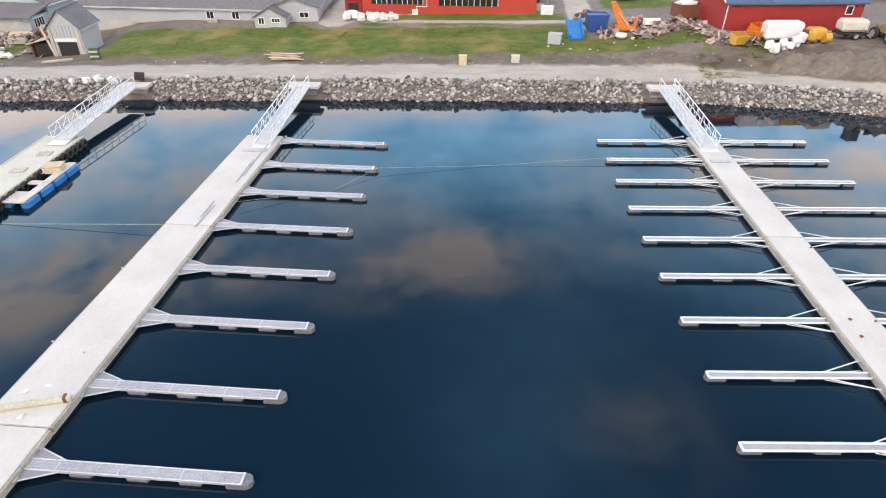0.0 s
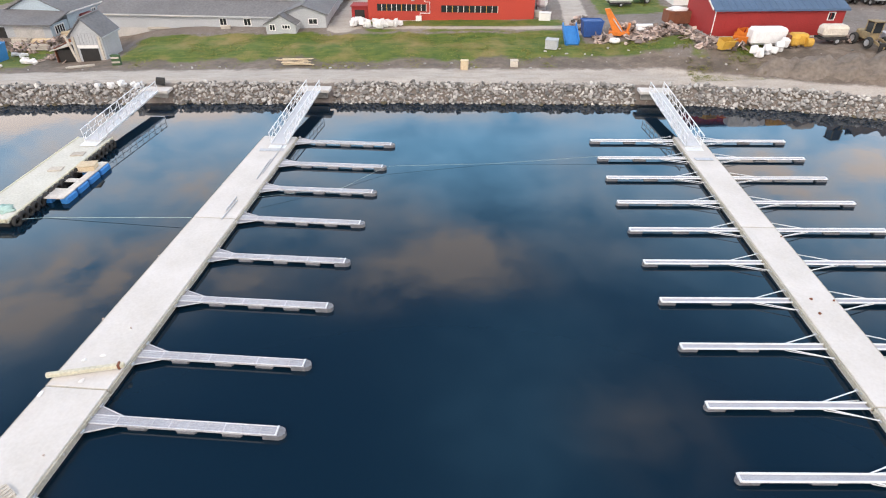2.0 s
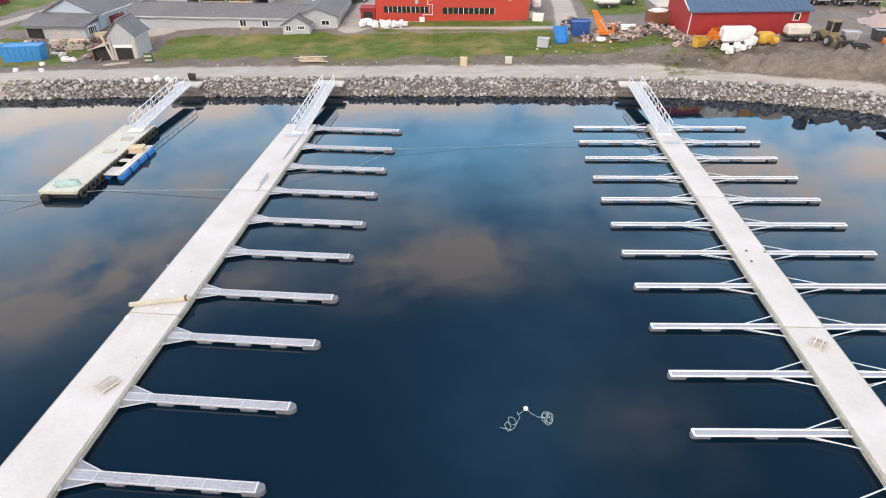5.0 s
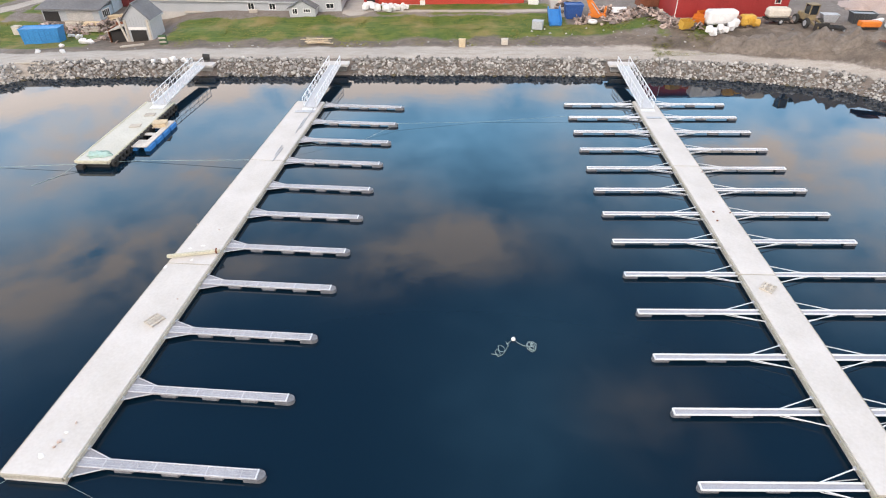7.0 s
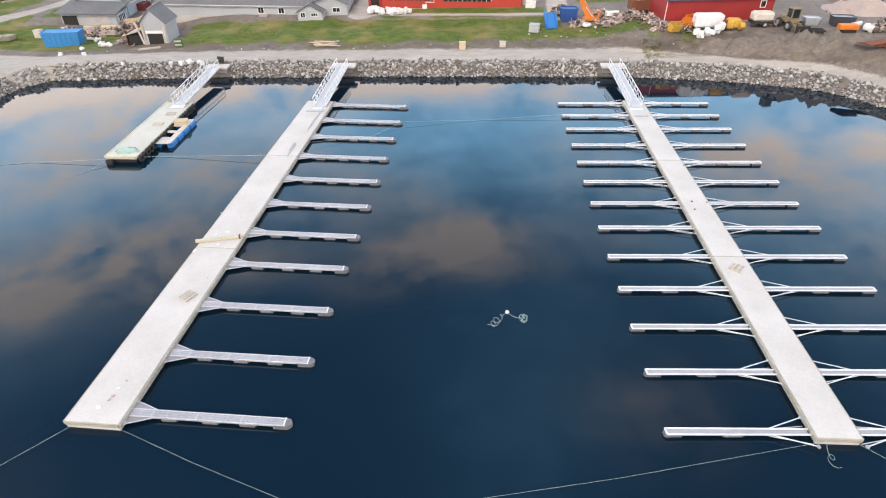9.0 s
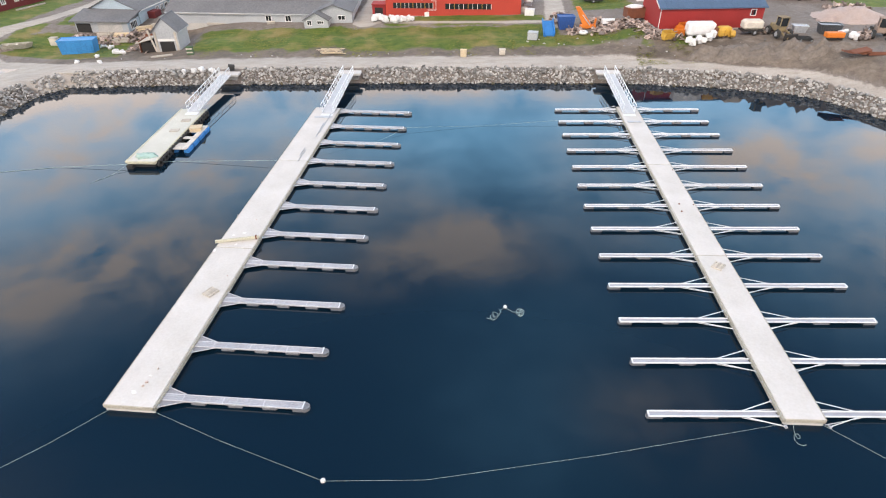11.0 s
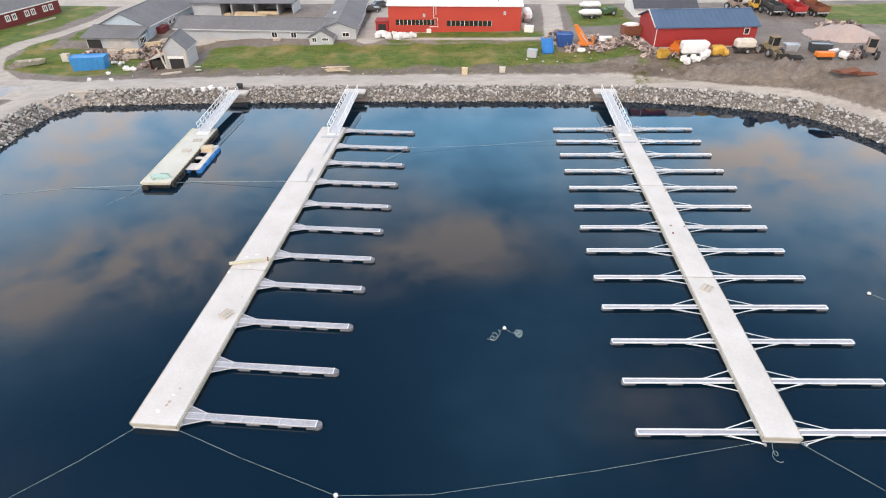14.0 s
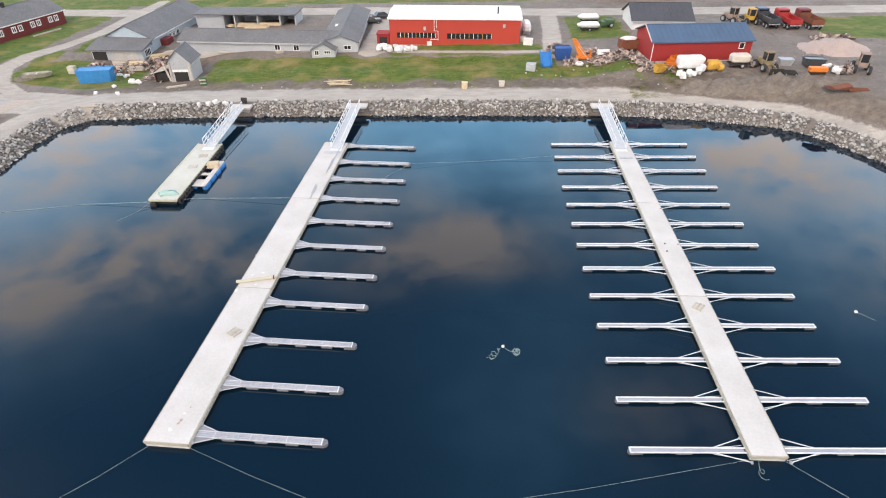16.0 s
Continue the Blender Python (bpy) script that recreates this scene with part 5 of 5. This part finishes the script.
# ---------------------------------------------------------------- yard by the barn
trough = thing("blue_trough", pose(10.6, 73.6, gz(10.6, 73.6), 0, 0, 2), "bright blue tilted plastic trough in the grass", "trough")
T = pose(0, 0, 0.15, 24, 0, 0)
part("base", box(B(), (0, 1.2, 0.25), (1.8, 3.6, 0.3), m=T, bevel=0.05), M_BLUE, trough)
for s in (-1, 1):
    part("side", box(B(), (s * 0.85, 1.2, 0.6), (0.14, 3.6, 0.6), m=T, bevel=0.03), M_BLUE, trough)
    part("foot", box(B(), (s * 0.6, -0.4, 0.2), (0.35, 0.5, 0.4), m=T), M_BLUE, trough)
skip(13.5, 76.2, gz(13.5, 76.2) - 0.05, (2.6, 2.0, 1.9), 3, M_DEEPBLUE, "dark blue steel container in the scrap yard")
crane = thing("orange_loader_arm", pose(16.4, 75.6, gz(16.4, 75.6), 0, 0, -8), "orange folding loader arm standing in the yard", "loader arm")
part("base", box(B(), (0.6, 0, 0.4), (2.6, 1.0, 0.5), bevel=0.05), M_ORANGE, crane)
bm = B()
solid(bm, [(-1.6, -0.3, 3.3), (-1.0, -0.3, 3.4), (1.2, -0.4, 0.6), (-0.2, -0.4, 0.5), (-1.6, 0.3, 3.3), (-1.0, 0.3, 3.4), (1.2, 0.4, 0.6), (-0.2, 0.4, 0.5)], [(0, 1, 2, 3), (4, 5, 6, 7), (0, 1, 5, 4), (1, 2, 6, 5), (2, 3, 7, 6), (3, 0, 4, 7)])
part("boom", bm, M_ORANGE, crane)
part("upright", box(B(), (1.5, 0, 1.1), (0.25, 0.8, 1.6), m=pose(0, 0, 0, 0, 8, 0)), M_ORANGE, crane)
part("ram", rod(B(), (0.9, -0.45, 0.7), (-0.4, -0.4, 2.2), 0.08), M_GALV, crane)
rg = part("concrete_ring", ring(B(), (0, 0, 0.35), 0.5, 0.22, "Z"), M_WHITE, smooth=True)
rg.matrix_world = inland(pose(16.1, 73.6, gz(16.1, 73.6)))
tagged(rg, "white ring standing in the grass", "ring")
lg = part("white_pole", rod(B(), (0, 0, 0), (2.6, -3.1, -0.75), 0.17, 8), M_PALEWOOD)
lg.matrix_world = inland(pose(19.3, 74.2, gz(19.3, 74.2) + 0.35))
tagged(lg, "pale pole lying down the bank", "pole")
bm = B()
solid(bm, [(-1.4, -0.65, 0.05), (1.0, -0.65, 0.05), (1.0, 0.65, 0.05), (-1.4, 0.65, 0.05), (-1.3, -0.45, 0.62), (0.9, -0.4, 0.6), (0.9, 0.4, 0.6), (-1.3, 0.45, 0.62), (1.9, 0, 0.05), (1.4, 0, 0.5)],
      [(0, 3, 2, 8, 1), (0, 1, 5, 4), (2, 3, 7, 6), (3, 0, 4, 7), (1, 8, 9, 5), (8, 2, 6, 9), (4, 5, 9, 6, 7)])
dinghy = part("dinghy", bm, M_WRAP)
dinghy.matrix_world = inland(pose(20.6, 76.6, gz(20.6, 76.6) + 0.2, 0, 0, 12))
tagged(dinghy, "upturned white dinghy among scrap", "dinghy")
for x, y, w, d, h, n, sd, lab in ((18.6, 77.0, 4.5, 2.4, 1.2, 70, 1, "tangle of scrap metal behind the orange arm"), (22.6, 75.2, 5.0, 3.4, 1.5, 110, 2, "tangle of scrap metal and timber in the yard"), (25.0, 73.2, 2.6, 2.4, 1.3, 50, 3, "scrap heaped against the barn corner"), (12.6, 78.6, 3.4, 2.0, 2.2, 40, 4, "scrap standing behind the blue containers"), (20.0, 74.0, 5.5, 2.2, 0.7, 60, 8, "boards, pipes and sheets strewn over the grass"), (26.6, 71.0, 2.6, 1.8, 1.2, 40, 9, "bent sheets leaning at the barn corner"), (34.8, 70.9, 5.0, 1.0, 0.9, 36, 10, "odd parts piled along the barn wall"), (42.0, 69.6, 2.4, 1.6, 0.9, 26, 12, "pipes and frames behind the loader"), (15.0, 74.4, 2.8, 1.6, 0.9, 30, 16, "odd metal beside the orange arm"), (29.8, 70.2, 2.4, 1.4, 0.9, 30, 5, "bent grey scrap before the barn"), (36.9, 69.7, 3.0, 1.4, 0.8, 30, 6, "scrap frames before the barn"), (44.5, 69.2, 3.2, 1.6, 1.0, 30, 7, "machine parts beside the trailer")):
    scrap_pile(x, y, w, d, h, n, sd, lab)
rb = thing("open_trailer", pose(24.6, 77.6, gz(24.6, 77.6), 0, 0, 6), "dull red high-sided trailer behind the scrap", "trailer")
part("box", box(B(), (0, 0, 1.4), (3.0, 2.2, 1.5), bevel=0.04), M_RUST, rb)
part("load", blob(B(), (0, 0, 2.2), (2.8, 2.0, 0.8), 6.0, lump=0.5), M_WRAP, rb)
for s in (-1, 1):
    wheel(rb, (0.4, s * 0.9, 0.45), 0.45, 0.3, "Y")
for x, y, rz, mat, lab in ((28.2, 70.0, 20, M_YELLOW, "small yellow bucket lying on the grass"), (30.2, 70.6, -25, M_ORANGE, "orange excavator bucket before the barn"), (30.9, 71.6, 30, M_ORANGE, "orange machine part at the barn wall")):
    e = thing("excavator_bucket", pose(x, y, gz(x, y), 0, 0, rz), lab, "bucket", "machine buckets")
    bm = B()
    solid(bm, [(-0.8, -0.6, 0.05), (0.8, -0.6, 0.05), (0.8, 0.5, 0.0), (-0.8, 0.5, 0.0), (-0.8, -0.9, 1.0), (0.8, -0.9, 1.0), (0.8, 0.3, 1.3), (-0.8, 0.3, 1.3)], [(0, 1, 2, 3), (0, 1, 5, 4), (1, 2, 6, 5), (2, 3, 7, 6), (3, 0, 4, 7)])
    part("shell", bm, mat, e)
    part("lip", box(B(), (0, -0.9, 1.02), (1.7, 0.12, 0.12)), mat, e)
    part("bracket", box(B(), (0, 0.6, 0.9), (0.5, 0.3, 0.6)), mat, e)
# one bevelled box in place of a rectangular white stack
wt = thing("white_tank", pose(32.9, 70.0, gz(32.9, 70.0), 0, 0, 5), "big white box standing for a boxy stack before the barn", "tank")
part("shell", box(B(), (0, 0, 1.15), (4.2, 1.8, 1.9), bevel=0.28), M_WRAP, wt)
for x in (-1.3, 1.3):
    part("cradle", box(B(), (x, 0, 0.15), (0.3, 1.5, 0.5)), M_GALV, wt)
for x, y, s in ((31.5, 68.5, 1.3), (32.9, 68.5, 1.35), (34.2, 68.8, 1.4)):
    bag(x, y, (s, s, s * 1.1), "white wrapped bale before the barn", seed=x)
ym = thing("yellow_machine", pose(36.3, 69.3, gz(36.3, 69.3), 0, 0, 4), "yellow dismantled machine before the barn", "machine")
part("body", box(B(), (0, 0, 0.9), (1.9, 1.4, 1.3), bevel=0.2), M_YELLOW, ym)
part("hood", box(B(), (-0.6, -0.5, 0.8), (1.0, 0.9, 1.2), bevel=0.25), M_YELLOW, ym)
part("side_drum", rod(B(), (0.5, -0.9, 0.7), (1.2, -0.9, 0.7), 0.5, 12), M_YELLOW, ym)
part("red_frame", box(B(), (-1.3, 0.1, 0.7), (0.4, 1.2, 1.3)), M_RUST, ym)
tr = thing("covered_trailer", pose(40.2, 69.4, gz(40.2, 69.4), 0, 0, 4), "pale covered trailer beside the barn", "trailer")
part("cover", box(B(), (0, 0, 1.45), (3.0, 1.7, 1.3), bevel=0.3), M_PALEWOOD, tr)
part("chassis", box(B(), (0, 0, 0.65), (3.1, 1.6, 0.2)), M_DARK, tr)
for s in (-1, 1):
    wheel(tr, (0.3, s * 0.8, 0.4), 0.4, 0.25, "Y")


def wheel_loader(x, y, rz, mat, label, arms=True):
    e = thing("wheel_loader", pose(x, y, gz(x, y), 0, 0, rz), label, "wheel loader")
    part("body", box(B(), (0, 0.8, 1.2), (1.3, 2.4, 0.9), bevel=0.12), mat, e)
    cab = part("cab", box(B(), (0, 0.1, 2.15), (1.15, 1.15, 1.2), bevel=0.06), M_GLASS, e)
    part("cab_roof", box(B(), (0, 0.1, 2.8), (1.35, 1.4, 0.12), bevel=0.04), mat, cab)
    for a in (-0.56, 0.56):
        for b in (-0.46, 0.66):
            part("pillar", box(B(), (a, b, 2.15), (0.12, 0.12, 1.24)), mat, cab)
    for s in (-1, 1):
        for yy in (-0.9, 1.5):
            wheel(e, (s * 0.95, yy, 0.65), 0.65, 0.45)
        if arms:
            part("lift_arm", box(B(), (s * 0.5, -1.6, 1.0), (0.16, 2.4, 0.25), m=pose(0, 0, 0.1, 12, 0, 0)), mat, e)
    if arms:
        part("fork_frame", box(B(), (0, -2.8, 0.6), (2.0, 0.15, 0.9)), M_DARK, e)
    return e


wheel_loader(43.9, 68.0, 8, M_MUDDY, "muddy yellow wheel loader in the yard")
fp = thing("flat_implement", pose(46.3, 66.6, gz(46.3, 66.6), 0, 0, -10), "dark flat steel implement on the ground", "implement")
for i in range(5):
    part("bar", box(B(), (0, i * 0.4 - 0.8, 0.35), (3.2, 0.14, 0.2)), M_DARK, fp)
for s in (-1.4, 0, 1.4):
    part("crossbar", box(B(), (s, 0, 0.2), (0.14, 2.0, 0.25)), M_GALV, fp)
skip(51.0, 68.3, gz(51, 68.3), (3.0, 1.6, 1.3), -6, M_CARGREY, "grey-blue steel container in the yard")
skip(47.4, 69.6, gz(47.4, 69.6), (2.0, 1.3, 0.9), -6, M_GALV, "low grey steel container in the yard")
ye = thing("yellow_dumper", pose(50.4, 65.4, gz(50.4, 65.4), 0, 0, 0), "small orange-yellow dumper body", "dumper")
part("tray", box(B(), (0, 0, 0.7), (2.6, 1.1, 0.7), bevel=0.1), M_ORANGE, ye)
part("skid", box(B(), (0, 0, 0.2), (2.2, 0.8, 0.4)), M_DARK, ye)
for x, y in ((52.9, 65.2), (52.2, 66.8)):
    bag(x, y, (1.6, 1.2, 1.0), "white covered bundle beside the dumper", seed=x)
hv = wheel_loader(56.4, 65.0, -20, M_MACHINE, "faded pinkish harvesting machine in the yard", False)
scrap_pile(54.6, 65.4, 2.4, 2.0, 1.4, 45, 21, "rusty machine parts beside the harvester")
rust = thing("rusty_frame", pose(52.6, 60.6, gz(52.6, 60.6), 0, 0, -8), "rusty red steel frame and sheets on the bank", "steel frame")
for i in range(6):
    part("sheet", box(B(), (-1.5 + 0.15 * i, 0.1 * i - 0.3, 0.2 + 0.13 * i), (2.8, 1.2, 0.06), m=pose(0, 0, 0, i * 3 - 8, 4 - i * 2, i * 9 - 20)), M_RUST, rust)
for i in range(7):
    part("bar", rod(B(), (0.2, -0.7 + i * 0.22, 0.3 + 0.05 * (i % 3)), (2.9, -0.5 + i * 0.17, 0.45), 0.08), M_RUST, rust)
for i, (x, y, w, d, h) in enumerate(((33.6, 67.1, 4.5, 2.8, 0.9), (37.4, 66.3, 5.0, 2.8, 1.2), (41.0, 65.6, 4.8, 2.9, 1.0), (44.6, 65.2, 4.4, 2.8, 1.3), (48.0, 64.2, 4.2, 2.6, 1.2), (51.0, 63.5, 3.6, 2.4, 0.8))):
    heap("earth_mound", x, y, w * 1.15, d * 1.1, h * 0.95, M_EARTH, "brown earth heap tipped on the bank", "heap", i + 2)
heap("gravel_mound", 59.0, 77.0, 12.0, 10.0, 1.7, M_GRAVEL, "large pinkish gravel heap in the yard", "heap", 9)
heap("gravel_mound", 55.2, 76.2, 5.0, 4.0, 0.9, M_GRAVEL, "small pale gravel heap beside the large one", "heap", 4)
scrap_pile(61.0, 83.5, 7.0, 3.0, 1.2, 60, 31, "dark rubble behind the gravel heap")
for x, y, m1, m2, lab in ((53.9, 93.8, M_TRUCKBLUE, M_CARGREY, "dark blue tipper lorry parked in the yard"), (57.2, 92.6, M_TRUCKRED, M_TRUCKRED, "bright red tipper lorry parked in the yard"), (60.9, 92.2, M_TRUCKDARK, M_RUST, "dark red and brown tipper lorry parked in the yard")):
    lorry(x, y, 4, m1, m2, lab, 0.95)
wheel_loader(48.6, 96.4, 30, M_MACHINE, "pale earth-moving machine parked in the yard")
wheel_loader(51.3, 95.0, 0, M_YELLOW, "yellow wheel loader parked in the yard", False)


# ---------------------------------------------------------------- rock bank and scattered stones
def rock_mesh(i, sub=1):
    bm = B()
    bmesh.ops.create_icosphere(bm, subdivisions=sub, radius=0.5)
    for v in bm.verts:
        k = 0.75 + 0.7 * abs(noise.noise(v.co * 2.6 + Vector((i * 5.1, i * 2.7, 0))))
        v.co = Vector((v.co.x * k * 1.3, v.co.y * k, v.co.z * k * 0.9))
    cut = random.Random(40 + i)
    for _ in range(10):
        n = Vector((cut.uniform(-1, 1), cut.uniform(-1, 1), cut.uniform(-1, 1))).normalized()
        d = cut.uniform(0.2, 0.36)
        for v in bm.verts:
            over = v.co.dot(n) - d
            if over > 0:
                v.co -= over * n
    me = bpy.data.meshes.new("rock")
    bm.to_mesh(me)
    bm.free()
    me.materials.append(M_ROCK1)
    return me


def make_rocks():
    rnd = random.Random(5)
    meshes = [rock_mesh(i) for i in range(8)]
    bank = thing("rock_bank", Matrix(), "bank of grey blasted rocks along the waterline", "rock bank", kind="structure")
    fill_v, fill_f, weed_v, weed_f, singles = [], [], [], [], 0
    shapes = [(np.array([v.co[:] for v in m.vertices]), [p.vertices[:] for p in m.polygons]) for m in meshes]
    spots = []
    for (ax, ay), (bx, by) in zip(SHORE[2:-3], SHORE[3:-2]):
        d = Vector((bx - ax, by - ay))
        n = d.length
        inland = Vector((-d.y, d.x)).normalized()
        k = int(n / 0.26)
        for i in range(k):
            for row in range(10):
                u = (i + rnd.uniform(-0.5, 0.5)) / k
                off = -0.2 + row * 0.3 + rnd.uniform(-0.2, 0.2)
                p = Vector((ax, ay)) + d * u + inland * off
                spots.append((p.x, p.y, row))
    for x, y, row in spots:
        s = rnd.uniform(0.28, 0.56) if rnd.random() < 0.85 else rnd.uniform(0.56, 0.92)
        m = pose(x, y, gz(x, y) + 0.2 * s + rnd.uniform(-0.08, 0.2), rnd.uniform(-40, 40), rnd.uniform(-40, 40), rnd.uniform(0, 360)) @ Matrix.Diagonal((s, s, s * 0.9, 1))
        # rocks follow the shoreline as fitted to the camera's view
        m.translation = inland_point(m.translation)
        if any(a < m.translation.x < b and m.translation.y > c for a, b, c in ((-21.2, -17.6, 59.5), (16.4, 20.2, 61.0), (-39.0, -35.5, 58.7))):
            continue
        i = rnd.randrange(8)
        if -14 < x < 13 and row and singles < 300:
            singles += 1
            o = new("rock", meshes[i])
            o.parent, o.matrix_local = bank, m
        else:
            v, f = shapes[i]
            a = np.array(m)
            vs, fs = (weed_v, weed_f) if row == 0 else (fill_v, fill_f)
            base = len(vs)
            vs.extend((v @ a[:3, :3].T + a[:3, 3]).tolist())
            fs.extend([tuple(q + base for q in face) for face in f])
    me = bpy.data.meshes.new("rock_fill")
    me.from_pydata(fill_v, [], fill_f)
    me.materials.append(M_ROCK)
    o = tagged(new("rock_fill", me), "grey blasted rocks", kind="stuff")
    o.parent = bank
    me = bpy.data.meshes.new("weedy_rocks")
    me.from_pydata(weed_v, [], weed_f)
    me.materials.append(material("weedy_rock", (0.13, 0.105, 0.06), (0.07, 0.06, 0.035), 3.0, 0.8, bump=0.5, fine=24, island=True))
    o = tagged(new("weedy_rocks", me), "rocks brown with weed at the waterline", kind="stuff")
    o.parent = bank


def scatter_stones():
    """Loose stones and grass tufts over the bank."""
    rnd = random.Random(8)
    bm = B()
    for _ in range(260):
        x, y = rnd.uniform(-60, 56), rnd.uniform(66.5, 74)
        if not 6.2 < shore_distance_at(x, y) < (10 if x > 6 else 7.6):
            continue
        s = rnd.uniform(0.12, 0.42)
        r = bmesh.ops.create_icosphere(bm, subdivisions=1, radius=s / 2, matrix=inland(pose(x, y, gz(x, y) + 0.1 * s, rnd.uniform(0, 90), 0, rnd.uniform(0, 360))) @ Matrix.Diagonal((1.3, 1, 0.7, 1)))
    tagged(part("loose_stones", bm, M_ROCK), "loose grey stones on the bank", "stones", kind="stuff")
    verts, faces = [], []
    for _ in range(11000):
        x0, x1, y0, y1 = LAWNS[rnd.choice((2, 2, 2, 2, 2, 3, 6, 7, 8))]
        x, y = rnd.uniform(x0, x1), rnd.uniform(y0, y1)
        h, a = rnd.uniform(0.08, 0.2), rnd.uniform(0, 6.28)
        x, y, z = inland_point((x, y, gz(x, y) - 0.05))
        k = len(verts)
        for j in range(3):
            b = a + j * 2.1
            c, s = math.cos(b), math.sin(b)
            verts += [(x - 0.07 * s, y + 0.07 * c, z), (x + 0.07 * s, y - 0.07 * c, z), (x + c * h * 1.5, y + s * h * 1.5, z + h * 0.7)]
            faces.append((k + 3 * j, k + 3 * j + 1, k + 3 * j + 2))
    me = bpy.data.meshes.new("grass_tufts")
    me.from_pydata(verts, [], faces)
    me.materials.append(material("grass_blades", (0.12, 0.165, 0.02), (0.25, 0.22, 0.06), 1.0, 0.9, bump=0, random_tint=0.25, island=True))
    tagged(new("grass_tufts", me), "tufts of green and yellowed grass on the bank", "grass", kind="stuff")


make_rocks()
scatter_stones()
